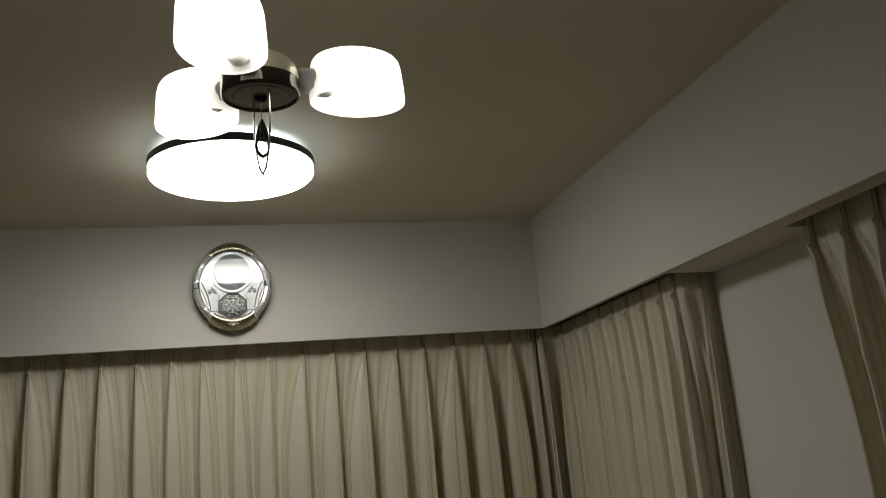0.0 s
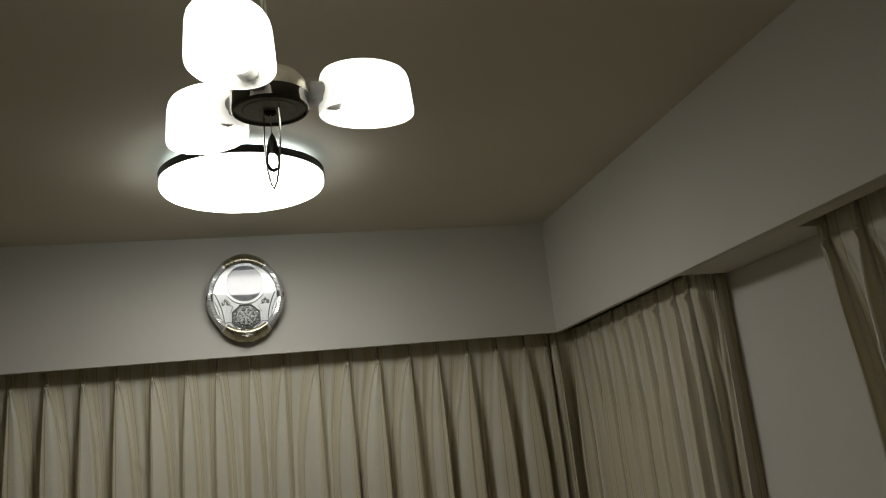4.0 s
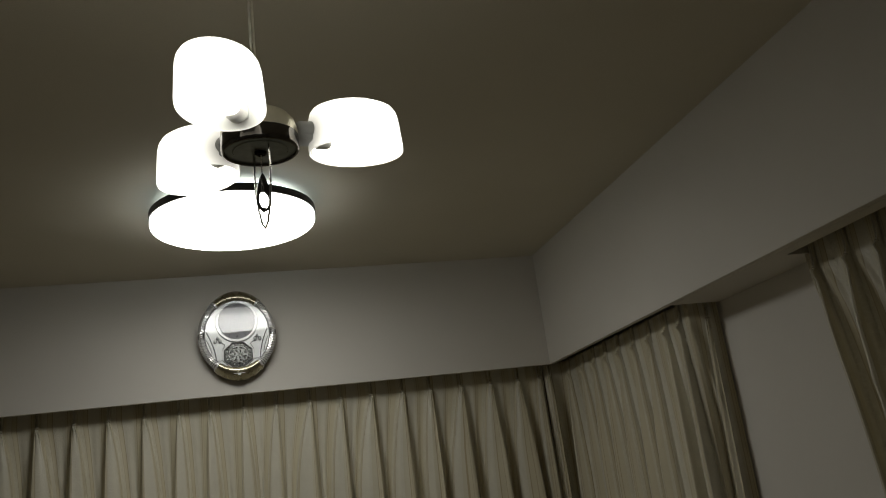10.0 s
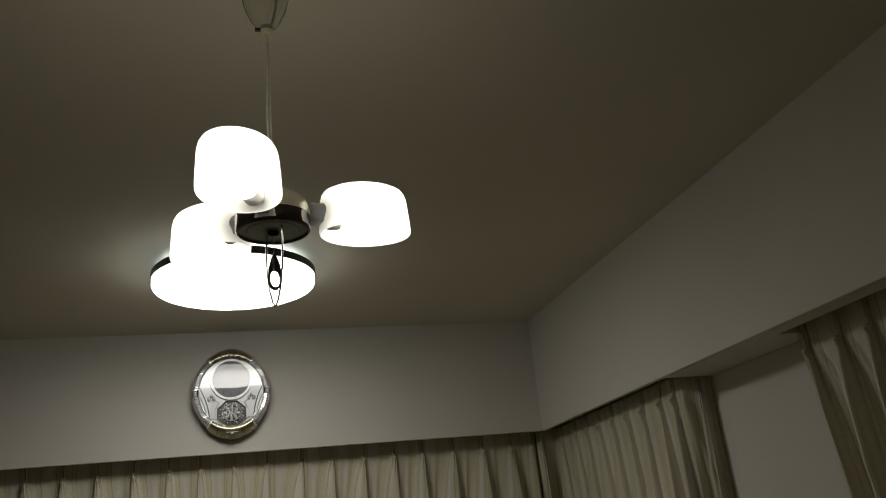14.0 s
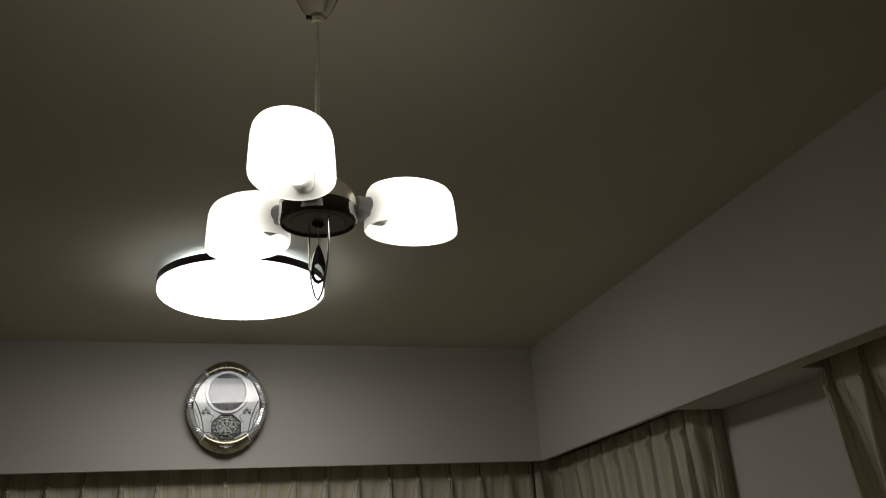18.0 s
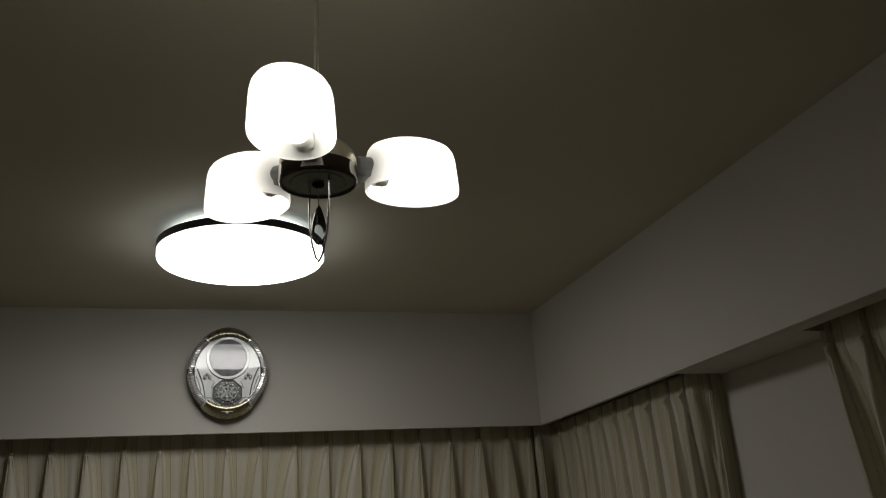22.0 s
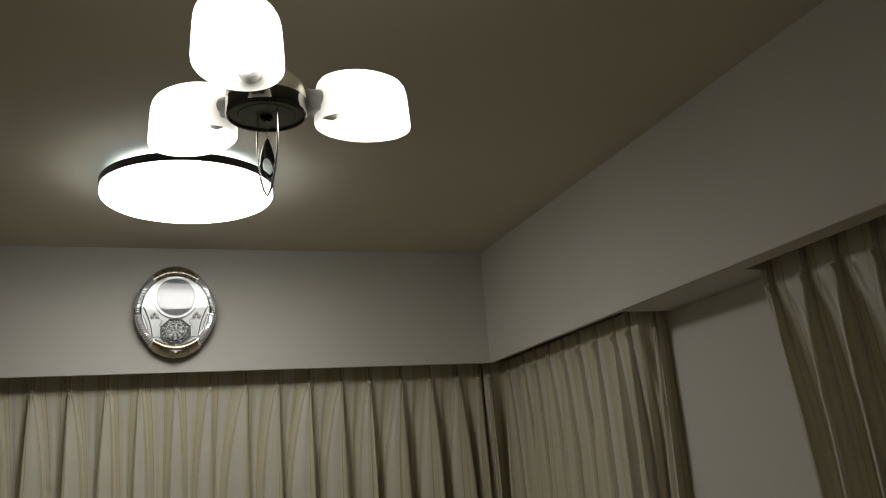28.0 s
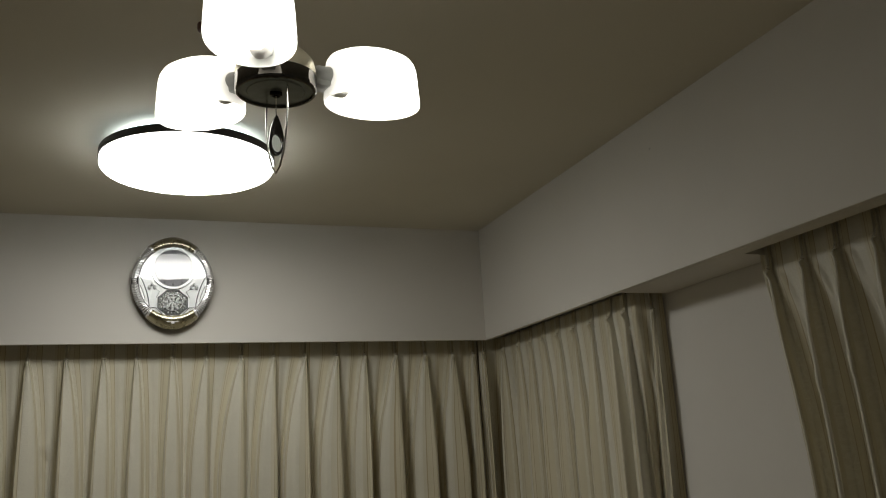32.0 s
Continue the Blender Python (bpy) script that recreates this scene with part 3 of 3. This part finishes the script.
part("hook_end", moved(lathe([(0, 0.006), (0.005, 0.004), (0.006, 0), (0.004, -0.005), (0, -0.006)], 16), pose(0.013, -0.021, -0.047)), MAT_CREAM, canopy, smooth=True)
part("cord_grip", lathe([(0, -0.124), (0.0085, -0.124), (0.0105, -0.128), (0.0105, -0.133), (0.007, -0.137), (0, -0.137)], 24), MAT_CREAM, pend, "cream cord grip", smooth=True)
part("grip_screw", moved(lathe([(0, 0.004), (0.003, 0.004), (0.003, -0.004), (0, -0.004)], 12), pose(-0.0125, -0.004, -0.133, 0, 90, 0)), MAT_BLACK, pend)
z_end = 2.105 - H
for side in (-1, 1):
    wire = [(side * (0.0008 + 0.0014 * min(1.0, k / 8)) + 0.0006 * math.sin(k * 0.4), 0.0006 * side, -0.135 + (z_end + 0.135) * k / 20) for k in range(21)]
    part("cord", tube(wire, 0.0017, 8), MAT_CORD if side < 0 else MAT_CORD_SHADED, pend, "thin clear twin cord", smooth=True)

# hub
hub = part("hub", lathe([(0, pz(2.112)), (0.012, pz(2.111)), (0.028, pz(2.107)), (0.040, pz(2.100)), (0.047, pz(2.091)), (0.0500, pz(2.080)), (0.0500, pz(2.072))], 64),
           MAT_CHAMPAGNE, pend, "domed pale champagne metal cover", smooth=True)
part("band", lathe([(0.0500, pz(2.0718)), (0.0508, pz(2.0705)), (0.0508, pz(2.056)), (0.0504, pz(2.0525)), (0.0485, pz(2.0505)), (0.0465, pz(2.0503)), (0.0455, pz(2.0525))], 64), MAT_BAND, hub, "glossy black chrome band", smooth=True)
part("bottom_plate", lathe([(0.0458, pz(2.0530)), (0.036, pz(2.0527)), (0.035, pz(2.0518)), (0.020, pz(2.0516)), (0, pz(2.0516))], 48), MAT_UNDER, hub, "dark grey underside", smooth=True)
part("switch_outlet", lathe([(0.0035, pz(2.0515)), (0.0080, pz(2.0515)), (0.0076, pz(2.0475)), (0.0060, pz(2.0465)), (0.0035, pz(2.0480))], 28, 1.0, 0.7, closed=True), MAT_GLOSSBLACK, hub, "oval switch bushing", smooth=True)

AZ = 9.0
RS, SA, SB = 0.1315, 0.0655, 0.0496      # distance of the shades from the axis, half length, half width
for k in range(3):
    ang = AZ + 120 * k
    turn = pose(0, 0, 0, 0, 0, ang)
    bm = box(0.046, RS - SA + 0.012, -0.0125, 0.0125, pz(2.066), pz(2.092), 0.003)
    arm = part("arm", moved(bm, turn), MAT_WHITE, pend, "white square arm", smooth=True)
    bm = lathe([(0.0145, 0), (0.0150, 0.002), (0.0150, 0.012), (0.0165, 0.020)], 28)
    part("neck", moved(bm, turn @ pose(RS - SA - 0.014, 0, pz(2.082), 0, 90, 0)), MAT_WHITE, arm, smooth=True)
    # oval opal shade, wider at its rim, closed and rounded on top
    out = [(0.967, 0.0008), (0.985, -0.0008), (0.998, 0.0002), (1.004, 0.003), (1.003, 0.008), (0.985, 0.027), (0.968, 0.042), (0.955, 0.049), (0.925, 0.056), (0.87, 0.0610), (0.78, 0.0640), (0.55, 0.0660), (0, 0.0665)]
    bm = lathe([(r, pz(ZR) + z) for r, z in out], 64, SA, SB)
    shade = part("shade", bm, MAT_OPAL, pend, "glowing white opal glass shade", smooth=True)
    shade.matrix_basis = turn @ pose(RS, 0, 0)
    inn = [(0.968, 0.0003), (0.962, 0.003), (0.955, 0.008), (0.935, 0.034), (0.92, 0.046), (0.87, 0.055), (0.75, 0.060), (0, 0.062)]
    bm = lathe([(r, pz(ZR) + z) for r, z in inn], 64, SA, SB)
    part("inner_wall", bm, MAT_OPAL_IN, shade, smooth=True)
    bm = lathe([(0, 0), (0.0135, 0), (0.0135, 0.013), (0.0120, 0.017), (0.0105, 0.019), (0, 0.019)], 28)
    part("socket", moved(bm, pose(0.011 - SA, 0, pz(2.073), 0, 90, 0)), MAT_SOCKET, shade, "grey lamp socket", smooth=True)
    bm = lathe([(0.0105, 0.0), (0.0125, 0.005), (0.0185, 0.016), (0.0205, 0.027), (0.0185, 0.042), (0.011, 0.053), (0, 0.056)], 32)
    part("bulb", moved(bm, pose(0.0302 - SA, 0, pz(2.073), 0, 90, 0)), MAT_BULB, shade, "lit bulb", smooth=True)

# pull switch: beaded chain, drop-shaped knob with an oval eye
chain = bmesh.new()
for k in range(12):
    bmesh.ops.create_icosphere(chain, subdivisions=1, radius=0.0011, matrix=Matrix.Translation((0, 0, pz(2.0465 - 0.0022 * k))))
part("pull_chain", chain, MAT_CHROME, pend, "fine bead chain")


def drop_outline(n, w, top, bottom):
    pts = []
    for k in range(n):
        a = 2 * math.pi * k / n
        c = math.cos(a)
        z = (top + bottom) / 2 + c * (top - bottom) / 2
        f = (1 - c) / 2
        pts.append((w * math.sin(a) * (0.30 + 0.70 * f ** 0.7), z))
    return pts


def knob_mesh():
    bm = bmesh.new()
    n = 36
    outer = drop_outline(n, 0.0120, 2.021, 1.969)
    hole = [(0.0068 * math.sin(2 * math.pi * k / n), 1.9845 + 0.0115 * math.cos(2 * math.pi * k / n)) for k in range(n)]
    rings = []
    for pts, y in ((outer, -0.0022), (outer, 0.0022), (hole, 0.0022), (hole, -0.0022)):
        rings.append([bm.verts.new((x, y, pz(z))) for x, z in pts])
    for a, b in zip(rings, rings[1:] + rings[:1]):
        for k in range(n):
            bm.faces.new((a[k], a[(k + 1) % n], b[(k + 1) % n], b[k]))
    return bm


part("pull_knob", moved(knob_mesh(), pose(0, 0, 0, 0, 0, 12)), MAT_GLOSSBLACK, pend, "dark drop-shaped pull knob with an oval eye", smooth=True)
loop = [(-0.0075, 0.025, 2.053), (-0.0085, 0.024, 2.028), (-0.0085, 0.021, 2.000), (-0.0065, 0.015, 1.974), (-0.0035, 0.008, 1.955), (-0.0005, 0.001, 1.9470),
        (0.003, -0.007, 1.954), (0.0065, -0.015, 1.973), (0.0090, -0.021, 2.000), (0.0098, -0.025, 2.030), (0.0095, -0.027, 2.0545)]
part("wire_loop", tube([(x, y, pz(z)) for x, y, z in loop], 0.0013, 10), MAT_CHROME, pend, "bent chrome wire loop", smooth=True)

# ---------------------------------------------------------------- wall clock
CW, CH = 0.1435, 0.1655
clock = thing("wall_clock", "oval silver and gold wall clock with a turning crystal ornament", "wall clock", 0.081, YB - 0.018, 2.2555, 1.05)
clock.matrix_basis = clock.matrix_basis @ Matrix.Diagonal((1, 1.65, 1, 1))
FACE = pose(0, 0, 0, 90, 0, 0)      # lathe axis to the room side


def outline(r, a):
    """Oval with slightly flattened shoulders; the inner edge is wider across than the outer."""
    c, t = abs(math.cos(a)), abs(math.sin(a))
    e = 2.05 - max(0.0, min(1.0, (r - 0.76) / 0.24)) * 0.17
    k = (c ** e + t ** e) ** (-1 / e)
    return r * k + max(0.0, min(1.0, (0.97 - r) / 0.2)) * 0.05 * c * c


def oval(r0, r1, a0, a1, d0, d1, n, bulge=0.0, wobble=None):
    """A strip of the oval frame between two angles (from the right, anticlockwise), of relative widths r0..r1 and depths d0..d1."""
    bm = bmesh.new()
    rows = []
    for k in range(n + 1):
        a = a0 + (a1 - a0) * k / n
        w = wobble(k / n) if wobble else 0.0
        c, s = math.cos(a), math.sin(a)
        sec = []
        for j in range(7):
            f = j / 6
            r = outline(r1 + (r0 - r1) * f, a)
            d = d0 + (d1 - d0) * f + (bulge + w) * math.sin(math.pi * f)
            sec.append(bm.verts.new((CW * r * c, -d, CH * r * s)))
        sec.append(bm.verts.new((CW * outline(r0, a) * c, -0.002, CH * outline(r0, a) * s)))
        sec.append(bm.verts.new((CW * outline(r1, a) * c, -0.002, CH * outline(r1, a) * s)))
        rows.append(sec)
    full = abs(a1 - a0) > 6.28
    m = len(rows[0])
    for a, b in zip(rows, rows[1:]):
        for j in range(m):
            bm.faces.new((a[j], a[(j + 1) % m], b[(j + 1) % m], b[j]))
    if not full:
        bm.faces.new(rows[0])
        bm.faces.new(rows[-1][::-1])
    return bm


def disc(cx, cz, r, d0, d1, n=48, sz=1.0):
    bm = lathe([(0, d1), (r * 0.985, d1), (r, d1 - 0.0006), (r, d0), (0, d0)], n)
    return moved(bm, Matrix.Translation((cx, 0, cz)) @ FACE @ Matrix.Diagonal((1, sz, 1, 1)))


def ring(cx, cz, r0, r1, d0, d1, n=64):
    bm = lathe([(r0, d0), (r0, d1 - 0.001), (r0 + 0.001, d1), (r1 - 0.001, d1), (r1, d1 - 0.001), (r1, d0)], n, closed=True)
    return moved(bm, Matrix.Translation((cx, 0, cz)) @ FACE)


bm = lathe([(0, -0.0095), (0.93, -0.0095), (0.96, -0.006), (0.96, 0.014), (0, 0.014)], 72, CW, CH)
part("case", moved(bm, FACE), MAT_DARKSILVER, clock, "dark case back", smooth=True)
bm = lathe([(0, 0.0205), (0.82, 0.0205), (0.82, 0.017), (0, 0.017)], 72, CW * 1.04, CH)
part("face_panel", moved(bm, FACE), MAT_PEARL, clock, "pearl-white face panel", smooth=True)
ga, gb = radians(52), radians(128)
part("top_arc", oval(0.755, 1.0, ga, gb, 0.014, 0.030, 28, 0.009), MAT_GOLD, clock, "pale gold arc", smooth=True)
part("bottom_arc", oval(0.755, 1.022, radians(232), radians(308), 0.012, 0.030, 28, 0.010), MAT_GOLD, clock, "pale gold arc", smooth=True)
for a0, a1 in ((radians(-52), radians(52)), (radians(128), radians(232))):
    band = part("side_band", oval(0.765, 0.985, a0, a1, 0.012, 0.026, 40, 0.004), MAT_SHADE_TRIM, clock, "fluted silver side band, shade between its flutes coloured in", smooth=True)
    for k in range(40):
        f = (k + 0.4) / 39.8
        a = a0 + (a1 - a0) * f
        if abs(f - 0.5) < 0.05:
            continue
        lean_a = a + 0.11 * math.sin(2 * math.pi * f)
        q0, q1 = outline(0.775, a), outline(0.972, lean_a)
        p0 = Vector((CW * q0 * math.cos(a), -0.0265, CH * q0 * math.sin(a)))
        p1 = Vector((CW * q1 * math.cos(lean_a), -0.0165, CH * q1 * math.sin(lean_a)))
        pm = (p0 + p1) / 2 + Vector((0, -0.0065, 0))
        part("flute", tube([p0, pm, p1], 0.0027, 6), MAT_SILVER, band, smooth=True)
    am = (a0 + a1) / 2
    for dz in (-0.008, 0.0, 0.008):
        bm = lathe([(0, 0.036), (0.0035, 0.035), (0.0055, 0.031), (0.0055, 0.024), (0, 0.024)], 14)
        part("boss", moved(bm, Matrix.Translation((CW * 0.90 * math.cos(am), 0, CH * 0.90 * math.sin(am) + dz)) @ FACE @ Matrix.Diagonal((1.6, 0.6, 1, 1))), MAT_SILVER, band, smooth=True)
part("inner_bead", oval(0.74, 0.765, 0, 2 * math.pi, 0.020, 0.023, 96, 0.0012), MAT_SILVER, clock, "thin silver bead", smooth=True)
for a in (ga, gb, radians(232), radians(308)):
    part("clip", oval(0.75, 1.006, a - 0.028, a + 0.028, 0.014, 0.031, 3, 0.0105), MAT_SILVER, clock, "silver clip", smooth=True)
part("logo_bar", box(-0.020, 0.020, -0.0385, -0.0365, -0.150, -0.1475, 0.0006), MAT_SILVER, clock, "small raised bar")
part("logo_drop", disc(0, -0.1525, 0.006, 0.030, 0.0395, 20, 0.5), MAT_SILVER, clock, smooth=True)

DZ, DR = 0.047, 0.0770
part("dial", disc(0, DZ, DR - 0.006, 0.0203, 0.0222), MAT_DIAL, clock, "grey dial", smooth=True)
part("dial_ring", ring(0, DZ, DR - 0.0100, DR, 0.0203, 0.0265), MAT_DIALRING, clock, "bright white dial ring", smooth=True)


def numeral(text, x, z, size):
    cu = bpy.data.curves.new("numeral", "FONT")
    cu.body, cu.size, cu.align_x, cu.align_y, cu.extrude = text, size, "CENTER", "CENTER", 0.0003
    cu.materials.append(MAT_NUMERAL)
    ob = new("numeral", cu)
    ob.matrix_basis = pose(x, -0.0226, z, 90, 0, 0)
    ob.parent = clock


for k in range(1, 13):
    a = radians(90 - 30 * k)
    numeral(str(k), 0.058 * math.cos(a), DZ + 0.058 * math.sin(a), 0.0165)


def pointer(name, deg, length, width, d):
    bm = bmesh.new()
    pts = [(-width, -0.008), (width, -0.008), (width * 0.8, length * 0.8), (0, length), (-width * 0.8, length * 0.8)]
    lo = [bm.verts.new((x, -d, z)) for x, z in pts]
    hi = [bm.verts.new((x, -d - 0.0006, z)) for x, z in pts]
    bm.faces.new(lo)
    bm.faces.new(hi[::-1])
    for i in range(5):
        bm.faces.new((lo[i], lo[(i + 1) % 5], hi[(i + 1) % 5], hi[i]))
    part(name, moved(bm, Matrix.Translation((0, 0, DZ)) @ pose(0, 0, 0, 0, deg, 0)), MAT_INK, clock)


pointer("hour_pointer", -38, 0.036, 0.0016, 0.0236)
pointer("minute_pointer", -48, 0.052, 0.0011, 0.0246)
part("pivot", disc(0, DZ, 0.0030, 0.022, 0.0262, 16), MAT_SHADE_TRIM, clock, smooth=True)

# octagonal window with the crystal ornament
OZ = -0.077


def octagon(r, d0, d1, r_in=None):
    bm = bmesh.new()
    def put_ring(rr, d):
        return [bm.verts.new((rr * 1.10 * math.cos(radians(22.5 + 45 * k)), -d, OZ + rr * 0.95 * math.sin(radians(22.5 + 45 * k)))) for k in range(8)]
    rs = [put_ring(r, d0), put_ring(r, d1)] + ([put_ring(r_in, d1), put_ring(r_in, d0)] if r_in else [])
    for a, b in zip(rs, rs[1:] + (rs[:1] if r_in else [])):
        for k in range(8):
            bm.faces.new((a[k], a[(k + 1) % 8], b[(k + 1) % 8], b[k]))
    if not r_in:
        bm.faces.new(rs[0][::-1])
        bm.faces.new(rs[1])
    return bm


part("window_back", octagon(0.0485, 0.0200, 0.0212), MAT_DARKSILVER, clock, "dark octagonal window")
part("window_frame", octagon(0.0505, 0.0203, 0.0250, 0.0474), MAT_INK, clock, "octagonal dark frame")
rnd = random.Random(5)
for rr, count, size, long in ((0.0405, 24, 0.0036, 1.3), (0.0335, 14, 0.0040, 1.2), (0.0235, 8, 0.0070, 1.5), (0.0115, 6, 0.0052, 1.3), (0.0, 1, 0.0075, 1.0)):
    for k in range(count):
        a = 2 * math.pi * k / count + rr * 30
        bm = bmesh.new()
        bmesh.ops.create_cone(bm, cap_ends=True, segments=6, radius1=size, radius2=size * 0.35, depth=size * 0.9)
        m = Matrix.Translation((rr * 1.08 * math.cos(a), -0.0235, OZ + rr * 0.95 * math.sin(a))) @ pose(0, 0, 0, 0, -math.degrees(a), 0) @ Matrix.Diagonal((long, 1, 0.9, 1)) @ pose(0, 0, 0, 90 + rnd.uniform(-24, 24), rnd.uniform(-24, 24), rnd.uniform(0, 60))
        part("crystal", moved(bm, m), MAT_CRYSTAL if rr < 0.03 or k % 3 == 0 else MAT_CRYSTAL_DIM, clock)
for hr in (0.0180, 0.0300):
    part("crystal_hoop", moved(lathe([(hr, 0.022), (hr, 0.0275), (hr + 0.0014, 0.0275), (hr + 0.0014, 0.022)], 40, closed=True), Matrix.Translation((0, 0, OZ)) @ FACE @ Matrix.Diagonal((1.08, 0.95, 1, 1))), MAT_SILVER, clock, smooth=True)


def plate(points, d0, d1):
    """A flat raised panel with a given outline (x, z)."""
    bm = bmesh.new()
    lo = [bm.verts.new((x, -d0, z)) for x, z in points]
    hi = [bm.verts.new((x, -d1, z)) for x, z in points]
    bm.faces.new(lo)
    bm.faces.new(hi[::-1])
    for i in range(len(points)):
        q = (i + 1) % len(points)
        bm.faces.new((lo[i], lo[q], hi[q], hi[i]))
    return bm


# applied scrolls, rays and buds on either side
for s in (1, -1):
    part("scroll", tube([(s * (0.112 - 0.034 * math.sin(t)), -0.0218, 0.018 - 0.118 * (t / 1.5) ** 1.1) for t in np.linspace(0.05, 1.5, 16)], 0.0017, 6), MAT_INK, clock, "dark inlaid curve", smooth=True)
    part("scroll", tube([(s * (0.112 - 0.020 * math.sin(t * 1.2)), -0.0215, -0.012 - 0.078 * t / 1.5) for t in np.linspace(0.05, 1.5, 12)], 0.0011, 6), MAT_SHADE_TRIM, clock, smooth=True)
    part("strap", plate([(s * x, z) for x, z in ((0.058, -0.032), (0.069, -0.036), (0.074, -0.055), (0.0745, -0.094), (0.058, -0.094), (0.058, -0.062), (0.046, -0.041))], 0.0205, 0.0230),
         MAT_DIALRING, clock, "white raised strap beside the window")
    part("ray", tube([(s * 0.057, -0.0236, -0.060), (s * 0.045, -0.0236, -0.038), (s * 0.058, -0.0236, -0.029)], 0.0008, 6), MAT_DARKSILVER, clock)
    part("ray", tube([(s * 0.056, -0.0236, -0.0955), (s * 0.080, -0.0236, -0.0955)], 0.0010, 6), MAT_INK, clock)
    part("ray", tube([(s * 0.056, -0.0236, -0.0955), (s * 0.034, -0.0236, -0.1185)], 0.0010, 6), MAT_INK, clock)
    for dx, dz, size in ((0, 0.007, 0.0042), (-0.0085, -0.004, 0.0056), (0.0085, -0.004, 0.0056)):
        bm = bmesh.new()
        bmesh.ops.create_icosphere(bm, subdivisions=2, radius=size)
        bud = part("bud", moved(bm, Matrix.Translation((s * 0.0715 + dx, -0.0255, -0.019 + dz)) @ Matrix.Diagonal((0.85, 0.7, 1.15, 1))), MAT_CRYSTAL, clock, smooth=True)
        part("bud_rim", moved(lathe([(size * 0.95, 0), (size * 0.95, 0.002), (size * 1.25, 0.002), (size * 1.25, 0)], 16, closed=True),
                              Matrix.Translation((s * 0.0715 + dx, -0.0225, -0.019 + dz)) @ FACE @ Matrix.Diagonal((0.85, 1.15, 1, 1))), MAT_INK, bud)
    part("foot_panel", plate([(s * x, z) for x, z in ((0.028, -0.125), (0.053, -0.099), (0.080, -0.098), (0.062, -0.114), (0.042, -0.124))], 0.0205, 0.0235), MAT_DIALRING, clock, "white lower panel")
bm = lathe([(0, 0.0300), (0.742, 0.0300), (0.75, 0.0270)], 72, CW * 1.065, CH)
glass = part("glass", moved(bm, FACE), MAT_GLASS, clock, "clear front glass", smooth=True)
glass.visible_shadow = False

# a small round fixture on the ceiling, behind the pendant
bm = lathe([(0, 0.0), (0.0155, 0.0), (0.0155, -0.010), (0.0145, -0.014), (0.011, -0.0165), (0, -0.0175)], 32)
tagged(part("ceiling_fixture", moved(bm, pose(0.074, 1.812, H)), plain("red_brown_plastic", (0.13, 0.055, 0.035), 0.4), smooth=True), "small round dark red-brown fixture on the ceiling", "fixture")

# a dark speck on the side beam
bm = bmesh.new()
bmesh.ops.create_icosphere(bm, subdivisions=1, radius=0.0016)
tagged(part("wall_speck", moved(bm, Matrix.Translation((XB - 0.0005, 2.044, 2.401))), MAT_INK), "tiny dark speck on the white beam", "speck")
